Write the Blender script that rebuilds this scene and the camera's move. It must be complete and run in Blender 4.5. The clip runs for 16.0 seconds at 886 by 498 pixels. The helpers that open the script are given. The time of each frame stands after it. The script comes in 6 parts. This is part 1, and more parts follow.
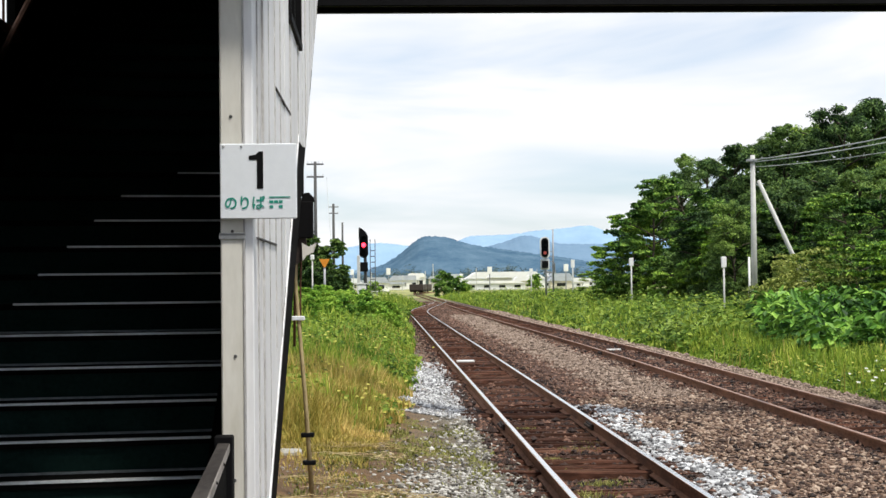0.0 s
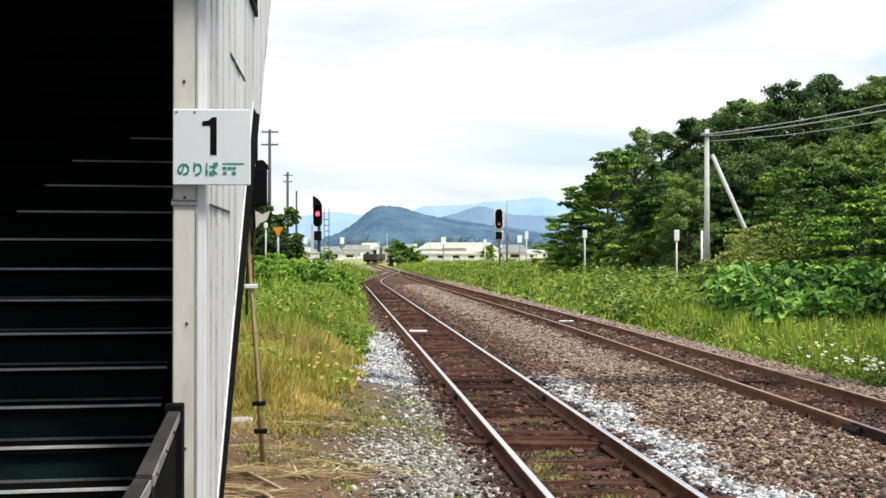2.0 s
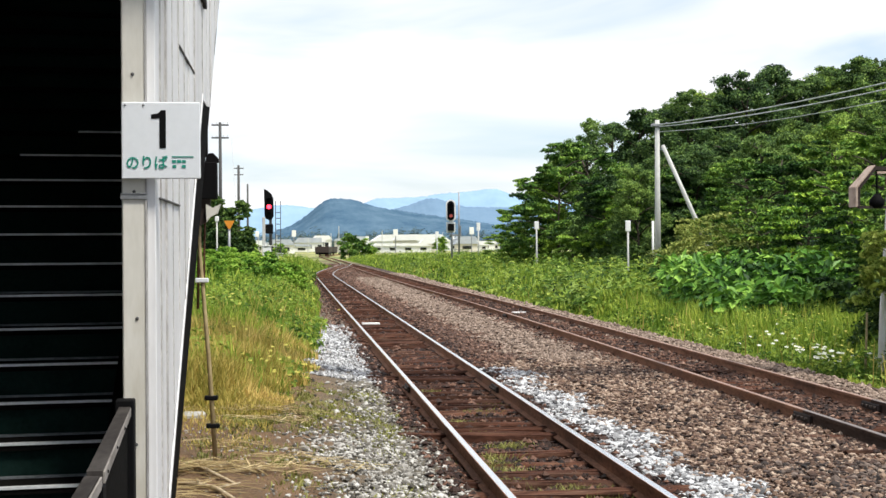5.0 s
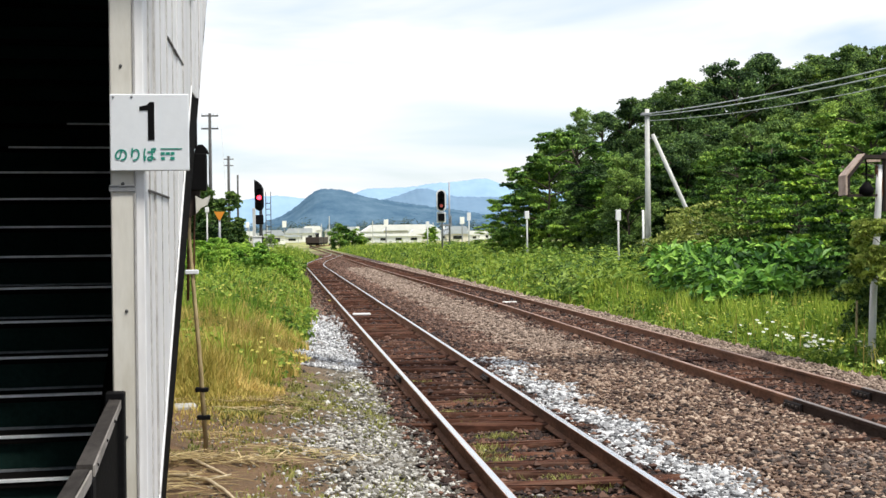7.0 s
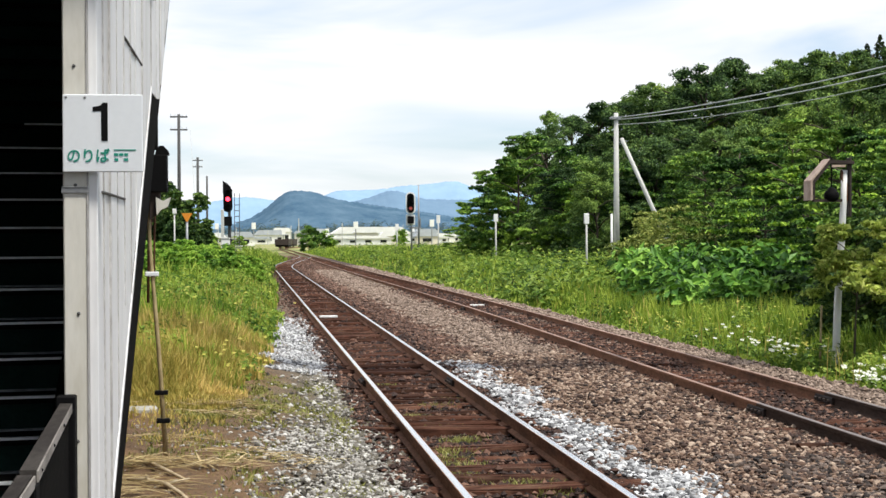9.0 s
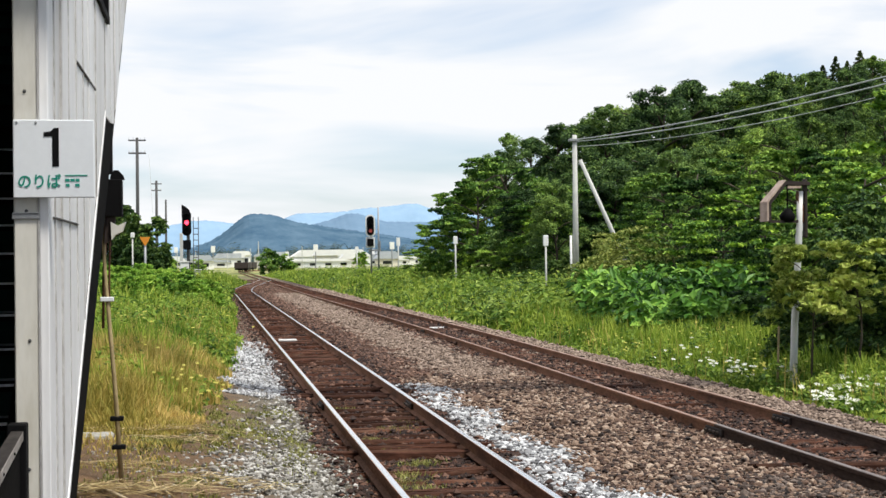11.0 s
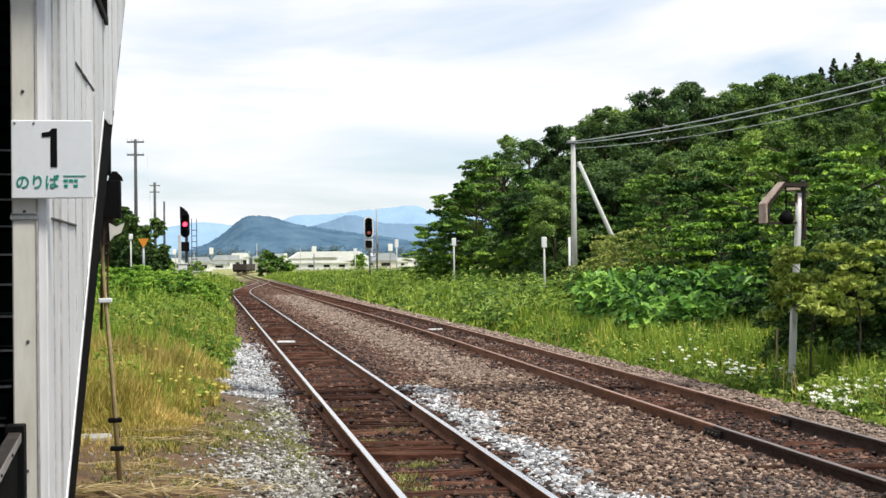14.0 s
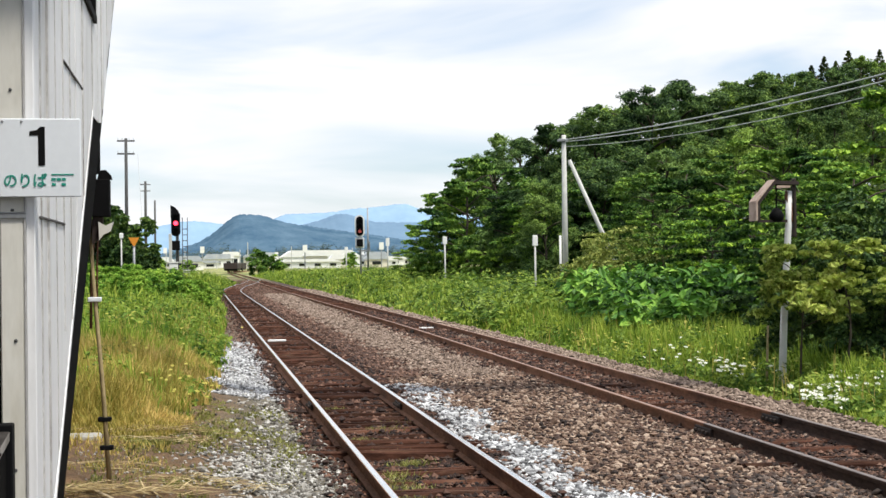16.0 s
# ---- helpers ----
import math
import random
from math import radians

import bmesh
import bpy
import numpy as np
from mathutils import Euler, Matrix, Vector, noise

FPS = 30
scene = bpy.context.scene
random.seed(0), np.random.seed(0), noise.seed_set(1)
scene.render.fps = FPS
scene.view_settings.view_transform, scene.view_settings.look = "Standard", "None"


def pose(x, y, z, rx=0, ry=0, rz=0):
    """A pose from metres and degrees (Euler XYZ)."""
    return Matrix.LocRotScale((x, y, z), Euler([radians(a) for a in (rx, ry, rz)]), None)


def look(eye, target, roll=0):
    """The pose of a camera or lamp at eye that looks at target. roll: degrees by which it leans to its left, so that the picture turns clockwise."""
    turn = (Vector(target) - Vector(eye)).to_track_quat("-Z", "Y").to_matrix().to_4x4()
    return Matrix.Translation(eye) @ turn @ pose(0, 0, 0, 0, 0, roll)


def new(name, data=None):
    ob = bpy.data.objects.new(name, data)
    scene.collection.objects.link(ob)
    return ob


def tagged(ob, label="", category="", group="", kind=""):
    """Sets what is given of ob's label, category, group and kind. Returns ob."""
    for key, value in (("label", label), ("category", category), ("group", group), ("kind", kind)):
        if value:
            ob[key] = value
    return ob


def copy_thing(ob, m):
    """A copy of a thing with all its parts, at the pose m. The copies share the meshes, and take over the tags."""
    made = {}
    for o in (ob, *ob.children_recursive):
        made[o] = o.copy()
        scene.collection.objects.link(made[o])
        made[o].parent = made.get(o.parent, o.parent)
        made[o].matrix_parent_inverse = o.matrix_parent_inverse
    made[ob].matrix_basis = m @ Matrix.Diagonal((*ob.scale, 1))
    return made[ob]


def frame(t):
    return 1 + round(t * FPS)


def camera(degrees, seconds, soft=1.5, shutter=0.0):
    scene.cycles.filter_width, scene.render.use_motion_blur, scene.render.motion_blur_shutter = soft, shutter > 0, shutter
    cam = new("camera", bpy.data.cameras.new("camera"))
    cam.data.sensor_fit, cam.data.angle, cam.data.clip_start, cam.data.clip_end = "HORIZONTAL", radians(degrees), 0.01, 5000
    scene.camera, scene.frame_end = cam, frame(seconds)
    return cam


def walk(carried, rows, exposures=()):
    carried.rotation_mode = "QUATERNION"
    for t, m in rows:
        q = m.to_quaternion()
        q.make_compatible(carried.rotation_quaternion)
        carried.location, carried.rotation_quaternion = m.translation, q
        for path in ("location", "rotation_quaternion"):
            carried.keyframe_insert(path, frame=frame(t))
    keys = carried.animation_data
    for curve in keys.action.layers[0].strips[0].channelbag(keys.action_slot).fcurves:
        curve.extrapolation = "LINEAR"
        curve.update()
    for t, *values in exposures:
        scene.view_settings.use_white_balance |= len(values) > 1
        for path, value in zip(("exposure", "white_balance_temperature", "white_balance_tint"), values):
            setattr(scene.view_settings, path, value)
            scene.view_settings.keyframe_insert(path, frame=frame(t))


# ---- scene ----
cam = camera(31.28, 16.0, soft=1.5)
PATH = [
    (0, (-0.067, -0.085, 1.794), (0.008, 1.913, 1.838), -0.6),
    (0.5, (-0.054, -0.193, 1.793), (0.027, 1.805, 1.834), -0.2),
    (1, (-0.064, -0.065, 1.787), (0.046, 1.931, 1.811), -0.1),
    (1.5, (-0.066, -0.039, 1.791), (0.059, 1.957, 1.802), 0.1),
    (2, (-0.067, -0.045, 1.792), (0.066, 1.951, 1.798), 0.1),
    (2.5, (-0.068, -0.024, 1.795), (0.07, 1.971, 1.8), 0.0),
    (3, (-0.063, -0.037, 1.794), (0.084, 1.958, 1.794), 0.2),
    (3.5, (-0.064, -0.047, 1.791), (0.09, 1.947, 1.794), 0.2),
    (4, (-0.061, -0.012, 1.79), (0.117, 1.98, 1.79), -0.4),
    (4.5, (-0.066, -0.023, 1.791), (0.125, 1.968, 1.789), -0.3),
    (7, (-0.061, -0.016, 1.797), (0.144, 1.974, 1.78), -0.6),
    (7.5, (-0.067, -0.023, 1.796), (0.143, 1.966, 1.777), -0.2),
    (8, (-0.069, -0.009, 1.796), (0.143, 1.979, 1.781), -0.2),
    (8.5, (-0.046, -0.033, 1.802), (0.167, 1.956, 1.787), -0.4),
    (9, (0.004, 0.027, 1.801), (0.247, 2.013, 1.787), -0.3),
    (9.5, (0.045, 0.047, 1.806), (0.319, 2.028, 1.794), 0.2),
    (9.7, (0.049, 0.047, 1.809), (0.331, 2.027, 1.809), 0.3),
    (12, (0.021, 0.023, 1.808), (0.317, 2.001, 1.824), -1.1),
    (12.5, (0.025, 0.028, 1.806), (0.321, 2.006, 1.825), -0.9),
    (13, (0.028, 0.049, 1.805), (0.323, 2.027, 1.824), -0.5),
    (13.5, (0.027, 0.06, 1.805), (0.322, 2.038, 1.823), -0.7),
    (14, (0.031, 0.048, 1.805), (0.326, 2.026, 1.821), -0.6),
    (14.5, (0.033, 0.055, 1.806), (0.33, 2.033, 1.823), -0.9),
    (15, (0.036, 0.061, 1.807), (0.334, 2.039, 1.823), -1.0),
    (15.5, (0.036, 0.073, 1.808), (0.338, 2.05, 1.825), -0.9),
    (16, (0.041, 0.057, 1.803), (0.347, 2.033, 1.817), -0.7),
]
walk(cam, [(t, look(eye, target, roll)) for t, eye, target, roll in PATH],
     exposures=((0, 0.18), (1.0, 0.27), (4.5, 0.31), (7.5, 0.28), (9.0, 0.235), (12.0, 0.11), (12.5, 0.13), (13.5, 0.20), (16.0, 0.20)))

# ---- world, sun ----
SUN_EL, SUN_AZ = 62.0, 142.0      # degrees; azimuth clockwise from +y
scene.view_settings.exposure = 0.3
world = bpy.data.worlds.new("sky")
scene.world = world
world.use_nodes = True
wn, wl = world.node_tree.nodes, world.node_tree.links
wn.clear()
w_out = wn.new("ShaderNodeOutputWorld")
w_bg = wn.new("ShaderNodeBackground")
w_sky = wn.new("ShaderNodeTexSky")
w_sky.sky_type = "NISHITA"
w_sky.sun_disc = False
w_sky.sun_elevation = radians(SUN_EL)
w_sky.sun_rotation = radians(SUN_AZ)
w_gain = wn.new("ShaderNodeMixRGB")
w_gain.blend_type = "MULTIPLY"
w_gain.inputs[0].default_value = 1.0
w_gain.inputs[2].default_value = (0.097, 0.116, 0.138, 1)
w_co = wn.new("ShaderNodeTexCoord")
w_map = wn.new("ShaderNodeMapping")
w_map.inputs["Scale"].default_value = (1.6, 1.6, 7.5)
w_map.inputs["Location"].default_value = (0.3, 0.55, 0.2)
w_noise = wn.new("ShaderNodeTexNoise")
w_noise.inputs["Scale"].default_value = 2.2
w_noise.inputs["Detail"].default_value = 5.0
w_noise.inputs["Roughness"].default_value = 0.5
w_noise.inputs["Distortion"].default_value = 0.4
w_ramp = wn.new("ShaderNodeValToRGB")
w_ramp.color_ramp.elements[0].position = 0.36
w_ramp.color_ramp.elements[0].color = (0.25, 0.25, 0.25, 1)
w_ramp.color_ramp.elements[1].position = 0.58
w_ramp.color_ramp.elements[1].color = (1, 1, 1, 1)
w_mix = wn.new("ShaderNodeMixRGB")
w_mix.inputs[2].default_value = (0.885, 0.90, 0.925, 1)
wl.new(w_co.outputs["Generated"], w_map.inputs[0])
wl.new(w_map.outputs[0], w_noise.inputs["Vector"])
wl.new(w_noise.outputs[0], w_ramp.inputs[0])
wl.new(w_ramp.outputs[0], w_mix.inputs[0])
wl.new(w_sky.outputs[0], w_gain.inputs[1])
wl.new(w_gain.outputs[0], w_mix.inputs[1])
wl.new(w_mix.outputs[0], w_bg.inputs[0])
w_bg.inputs[1].default_value = 1.0
wl.new(w_bg.outputs[0], w_out.inputs[0])

sun = new("sun", bpy.data.lights.new("sun", "SUN"))
sun.data.energy = 3.9
sun.data.angle = radians(12)
sun.data.color = (1.0, 0.95, 0.86)
_sa, _se = radians(SUN_AZ), radians(SUN_EL)
sun.matrix_world = look((30 * math.sin(_sa) * math.cos(_se), 30 * math.cos(_sa) * math.cos(_se), 30 * math.sin(_se)), (0, 0, 0))

# ---- materials ----


def mat_base(name):
    m = bpy.data.materials.new(name)
    m.use_nodes = True
    n, l = m.node_tree.nodes, m.node_tree.links
    return m, n, l, n["Principled BSDF"]


def ramp_node(n, stops):
    r = n.new("ShaderNodeValToRGB")
    els = r.color_ramp.elements
    while len(els) < len(stops):
        els.new(0.5)
    for e, (p, c) in zip(els, stops):
        e.position, e.color = p, (*c, 1)
    return r


def noise_node(n, l, vec, scale, detail=4.0, rough=0.55):
    t = n.new("ShaderNodeTexNoise")
    t.inputs["Scale"].default_value = scale
    t.inputs["Detail"].default_value = detail
    t.inputs["Roughness"].default_value = rough
    if vec is not None:
        l.new(vec, t.inputs["Vector"])
    return t


def mixed(n, l, kind, fac, a, b):
    m = n.new("ShaderNodeMixRGB")
    m.blend_type = kind
    for i, v in enumerate((fac, a, b)):
        if isinstance(v, (int, float)):
            m.inputs[i].default_value = v
        elif isinstance(v, tuple):
            m.inputs[i].default_value = (*v, 1)
        else:
            l.new(v, m.inputs[i])
    return m.outputs[0]


def surface(name, dark, light, scale=3.0, rough=0.7, metal=0.0, bump=0.15, fine=40.0, stretch=(1, 1, 1), stain=None, island=False, per_object=False, spec=0.3):
    """A surface with variation at two scales, a fine relief and stains."""
    m, n, l, p = mat_base(name)
    co = n.new("ShaderNodeTexCoord")
    mp = n.new("ShaderNodeMapping")
    mp.inputs["Scale"].default_value = stretch
    geo = n.new("ShaderNodeNewGeometry")
    l.new(geo.outputs["Position"], mp.inputs[0])
    big = noise_node(n, l, mp.outputs[0], scale, 4)
    small = noise_node(n, l, mp.outputs[0], fine, 3)
    mean = mixed(n, l, "MIX", 0.45, big.outputs[0], small.outputs[0])
    rp = ramp_node(n, [(0.3, dark), (0.7, light)])
    l.new(mean, rp.inputs[0])
    col = rp.outputs[0]
    if stain:
        st = noise_node(n, l, mp.outputs[0], scale * 0.6 + 0.7, 6, 0.7)
        sr = ramp_node(n, [(0.5, (0, 0, 0)), (0.72, (0.75, 0.75, 0.75))])
        l.new(st.outputs[0], sr.inputs[0])
        col = mixed(n, l, "MIX", sr.outputs[0], col, stain)
    if island or per_object:
        if island:
            val = geo.outputs["Random Per Island"]
        else:
            val = n.new("ShaderNodeObjectInfo").outputs["Random"]
        vr = ramp_node(n, [(0.0, (0.55, 0.55, 0.55)), (1.0, (1.35, 1.35, 1.35))])
        l.new(val, vr.inputs[0])
        col = mixed(n, l, "MULTIPLY", 1.0, col, vr.outputs[0])
    l.new(col, p.inputs["Base Color"])
    p.inputs["Roughness"].default_value = rough
    p.inputs["Metallic"].default_value = metal
    p.inputs["Specular IOR Level"].default_value = spec
    if bump:
        b = n.new("ShaderNodeBump")
        b.inputs["Strength"].default_value = bump
        b.inputs["Distance"].default_value = 0.02
        l.new(small.outputs[0], b.inputs["Height"])
        l.new(b.outputs[0], p.inputs["Normal"])
    return m


def foliage(name, stops, see_through=0.22, rough=0.6, patch=0.25, by_plant=False):
    """Leaves: colour by leaf and by patch, some light passing through."""
    m, n, l, p = mat_base(name)
    geo = n.new("ShaderNodeNewGeometry")
    big = noise_node(n, l, geo.outputs["Position"], patch, 3)
    wide = n.new("ShaderNodeMapRange")
    wide.inputs[1].default_value, wide.inputs[2].default_value = 0.33, 0.67
    l.new(big.outputs[0], wide.inputs[0])
    mean = mixed(n, l, "MIX", 0.5, geo.outputs["Random Per Island"], wide.outputs[0])
    rp = ramp_node(n, stops)
    l.new(mean, rp.inputs[0])
    each = ramp_node(n, [(0.0, (0.68, 0.75, 0.85)), (0.5, (1.0, 1.02, 1.0)), (1.0, (1.55, 1.46, 1.05))])
    l.new(n.new("ShaderNodeObjectInfo").outputs["Random"], each.inputs[0])
    col = mixed(n, l, "MULTIPLY", 1.0 if by_plant else 0.0, rp.outputs[0], each.outputs[0])
    l.new(col, p.inputs["Base Color"])
    p.inputs["Roughness"].default_value = rough
    p.inputs["Specular IOR Level"].default_value = 0.2
    tr = n.new("ShaderNodeBsdfTranslucent")
    l.new(col, tr.inputs[0])
    mx = n.new("ShaderNodeMixShader")
    mx.inputs[0].default_value = see_through
    l.new(p.outputs[0], mx.inputs[1])
    l.new(tr.outputs[0], mx.inputs[2])
    l.new(mx.outputs[0], n["Material Output"].inputs[0])
    return m


def lit(name, colour, power):
    m, n, l, p = mat_base(name)
    p.inputs["Base Color"].default_value = (*colour, 1)
    p.inputs["Emission Color"].default_value = (*colour, 1)
    p.inputs["Emission Strength"].default_value = power
    return m


def stones(name, stops, rough=0.85):
    m, n, l, p = mat_base(name)
    geo = n.new("ShaderNodeNewGeometry")
    rp = ramp_node(n, stops)
    l.new(geo.outputs["Random Per Island"], rp.inputs[0])
    gr = noise_node(n, l, geo.outputs["Position"], 60, 3)
    col = mixed(n, l, "OVERLAY", 0.5, rp.outputs[0], gr.outputs[0])
    l.new(col, p.inputs["Base Color"])
    p.inputs["Roughness"].default_value = rough
    return m


M_CREAM = surface("cream_painted_timber", (0.58, 0.565, 0.51), (0.70, 0.68, 0.62), 2.0, 0.55, bump=0.06, stretch=(1, 1, 0.25), stain=(0.42, 0.38, 0.29))
M_WHITE = surface("white_painted_siding", (0.62, 0.62, 0.63), (0.80, 0.80, 0.80), 2.2, 0.5, bump=0.06, stretch=(1, 1, 0.15), stain=(0.40, 0.38, 0.35), per_object=False)
M_SEAM = surface("grimy_shaded_edge", (0.22, 0.21, 0.20), (0.60, 0.59, 0.58), 2.5, 0.8, bump=0.1, stretch=(1, 1, 0.5))
M_SIGN = surface("white_enamel", (0.68, 0.71, 0.74), (0.74, 0.77, 0.80), 4, 0.4, bump=0.0)
M_BLACK = surface("black_paint", (0.003, 0.003, 0.0035), (0.007, 0.007, 0.0075), 4, 0.7, bump=0.05, spec=0.08)
M_GREENINK = surface("green_ink", (0.01, 0.22, 0.16), (0.015, 0.27, 0.2), 5, 0.5, bump=0)
# near-black timber: darkness of the unlit stairwell put into the colour
M_DARKWOOD = surface("near_black_timber", (0.003, 0.003, 0.003), (0.007, 0.0065, 0.006), 5, 0.9, bump=0.2, stretch=(1, 0.2, 1), spec=0.04)
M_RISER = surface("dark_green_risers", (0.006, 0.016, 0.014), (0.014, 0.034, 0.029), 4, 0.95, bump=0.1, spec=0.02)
M_NOSING = surface("worn_metal_nosing", (0.52, 0.55, 0.58), (0.80, 0.83, 0.86), 9, 0.4, metal=0.2, bump=0.1)
M_STRIP = surface("dull_tread_strip", (0.10, 0.11, 0.12), (0.26, 0.28, 0.30), 9, 0.5, metal=0.2, bump=0.1)
M_CAP = surface("grey_worn_rail", (0.014, 0.012, 0.011), (0.045, 0.040, 0.037), 6, 0.8, spec=0.08, bump=0.15, stretch=(1, 0.2, 1), stain=(0.09, 0.082, 0.075))
M_RAILEDGE = surface("pale_worn_timber_edge", (0.16, 0.145, 0.13), (0.42, 0.39, 0.36), 7, 0.7, bump=0.2, stretch=(1, 0.3, 1), stain=(0.08, 0.07, 0.06))
M_STEEL = surface("galvanised_steel", (0.22, 0.23, 0.24), (0.36, 0.37, 0.38), 5, 0.5, metal=0.5, bump=0.08)
M_RUST = surface("rusty_steel", (0.07, 0.030, 0.016), (0.20, 0.092, 0.050), 6, 0.85, bump=0.25, stain=(0.07, 0.05, 0.04))
M_RAILRUST = surface("rusted_rail", (0.13, 0.058, 0.033), (0.37, 0.19, 0.115), 5, 0.85, bump=0.2, stretch=(1, 0.25, 1), stain=(0.10, 0.06, 0.045), spec=0.1)
M_RAILTOP = surface("polished_railhead", (0.80, 0.81, 0.82), (0.93, 0.93, 0.94), 8, 0.14, metal=1.0, bump=0.03, stretch=(6, 0.3, 1))
M_DULLTOP = surface("dull_railhead", (0.22, 0.13, 0.095), (0.42, 0.29, 0.235), 6, 0.65, metal=0.2, bump=0.1, stretch=(6, 0.3, 1))
M_DARKRAIL = surface("grimy_dark_rail", (0.035, 0.022, 0.017), (0.115, 0.075, 0.058), 5, 0.8, bump=0.2, stretch=(1, 0.25, 1), stain=(0.06, 0.04, 0.03), spec=0.1)
M_DARKTOP = surface("grimy_railhead", (0.13, 0.105, 0.095), (0.30, 0.255, 0.235), 6, 0.5, metal=0.3, bump=0.1, stretch=(6, 0.3, 1))
M_SLEEPER = surface("weathered_sleeper", (0.006, 0.003, 0.0027), (0.125, 0.053, 0.033), 7, 0.9, bump=0.6, fine=22, stretch=(0.4, 2.4, 1), stain=(0.175, 0.105, 0.07), per_object=True, spec=0.12)
M_POLE = surface("grey_concrete_pole", (0.42, 0.42, 0.40), (0.60, 0.60, 0.57), 3, 0.8, bump=0.1)
M_DARKPOLE = surface("dark_wooden_pole", (0.05, 0.05, 0.05), (0.10, 0.10, 0.10), 3, 0.8, bump=0.1)
M_BAMBOO = surface("weathered_pipe", (0.17, 0.125, 0.06), (0.48, 0.38, 0.20), 9, 0.7, bump=0.15, stretch=(1, 1, 0.4))
M_DEADWOOD = surface("dry_dead_wood", (0.34, 0.26, 0.16), (0.62, 0.52, 0.36), 8, 0.85, bump=0.2)
M_WHITEPAINT = surface("white_paint", (0.70, 0.70, 0.68), (0.80, 0.80, 0.79), 3, 0.5, bump=0.03)
M_YELLOW = surface("orange_yellow_paint", (0.58, 0.20, 0.02), (0.68, 0.26, 0.025), 4, 0.5, bump=0)
M_ASPHALT = surface("low_bounce_platform", (0.03, 0.03, 0.03), (0.07, 0.068, 0.065), 4, 0.9, bump=0.3)
M_CONC = surface("pale_concrete", (0.34, 0.33, 0.30), (0.52, 0.51, 0.47), 4, 0.9, bump=0.2)
M_ROOF = surface("dark_roofing", (0.05, 0.055, 0.06), (0.09, 0.095, 0.10), 1, 0.6, bump=0.05)
M_FARROOF = surface("pale_blue_grey_roofing", (0.30, 0.33, 0.37), (0.50, 0.53, 0.57), 0.4, 0.6, bump=0.03)
M_WALLA = surface("pale_building_wall", (0.70, 0.70, 0.68), (0.82, 0.82, 0.80), 0.5, 0.7, bump=0.02)
M_WALLB = surface("beige_building_wall", (0.58, 0.54, 0.46), (0.70, 0.66, 0.57), 0.5, 0.7, bump=0.02)
M_WAGON = surface("brown_wagon_paint", (0.025, 0.018, 0.016), (0.05, 0.036, 0.03), 2, 0.7, bump=0.05)
M_WIRE = surface("pale_cable", (0.40, 0.42, 0.41), (0.54, 0.56, 0.55), 2, 0.6, bump=0)
M_BARK = surface("bark", (0.035, 0.028, 0.02), (0.10, 0.08, 0.06), 6, 0.95, bump=0.5, stretch=(1, 1, 0.3))
M_GLASS = surface("dark_window_glass", (0.01, 0.012, 0.014), (0.015, 0.018, 0.02), 3, 0.08, bump=0, spec=0.5)
M_RED = lit("red_signal_lens", (1.0, 0.03, 0.06), 6.0)
# dark lens given a weak glow in place of its pinkish reflection
M_REDGLINT = lit("signal_lens_glint", (0.5, 0.10, 0.08), 0.4)
# wood leaves greyed a little: aerial haze put into the colour
M_LEAF_DARK = foliage("wood_leaves", [(0.22, (0.016, 0.040, 0.014)), (0.5, (0.092, 0.17, 0.047)), (0.78, (0.28, 0.40, 0.095))], 0.18, by_plant=True)
M_LEAF_MID = foliage("shrub_leaves", [(0.22, (0.014, 0.046, 0.010)), (0.5, (0.10, 0.215, 0.036)), (0.78, (0.33, 0.48, 0.08))], 0.16, by_plant=True)
M_LEAF_PALE = foliage("pale_leaves", [(0.22, (0.026, 0.060, 0.012)), (0.5, (0.145, 0.235, 0.036)), (0.8, (0.43, 0.52, 0.11))], 0.25, by_plant=True)
M_LEAF_SAPLING = foliage("sapling_leaves", [(0.22, (0.10, 0.16, 0.025)), (0.5, (0.38, 0.48, 0.09)), (0.8, (0.66, 0.70, 0.20))], 0.3, patch=1.5)
M_LEAF_TAN = foliage("olive_tan_leaves", [(0.22, (0.03, 0.058, 0.012)), (0.5, (0.15, 0.215, 0.042)), (0.8, (0.38, 0.42, 0.11))], 0.2)
# darker leaf copy: shade inside dense crowns is put into its colour
M_LEAF_SHADED = foliage("shaded_green_leaves", [(0.22, (0.010, 0.030, 0.009)), (0.5, (0.040, 0.092, 0.022)), (0.78, (0.14, 0.22, 0.045))], 0.12)
M_LEAF_CONIFER = foliage("conifer_needles", [(0.25, (0.018, 0.036, 0.013)), (0.5, (0.052, 0.085, 0.026)), (0.75, (0.12, 0.14, 0.042))], 0.2, by_plant=True)
# far woods tinted blue-grey, so distance haze sits in the leaf colour
M_FARWOOD = foliage("hazed_far_wood_leaves", [(0.25, (0.035, 0.065, 0.075)), (0.5, (0.065, 0.105, 0.105)), (0.75, (0.11, 0.15, 0.13))], 0.1, patch=0.03)
M_KNOT = foliage("broad_leaves", [(0.2, (0.016, 0.060, 0.010)), (0.5, (0.095, 0.235, 0.030)), (0.8, (0.29, 0.49, 0.08))], 0.15, 0.45, patch=0.6)
M_LEAF_BANK = foliage("bank_shrub_leaves", [(0.2, (0.04, 0.12, 0.014)), (0.5, (0.19, 0.37, 0.045)), (0.8, (0.40, 0.56, 0.09))], 0.3, patch=0.8)
M_GRASS = foliage("green_grass", [(0.2, (0.085, 0.17, 0.018)), (0.5, (0.25, 0.37, 0.043)), (0.8, (0.50, 0.57, 0.095))], 0.42, patch=0.5)
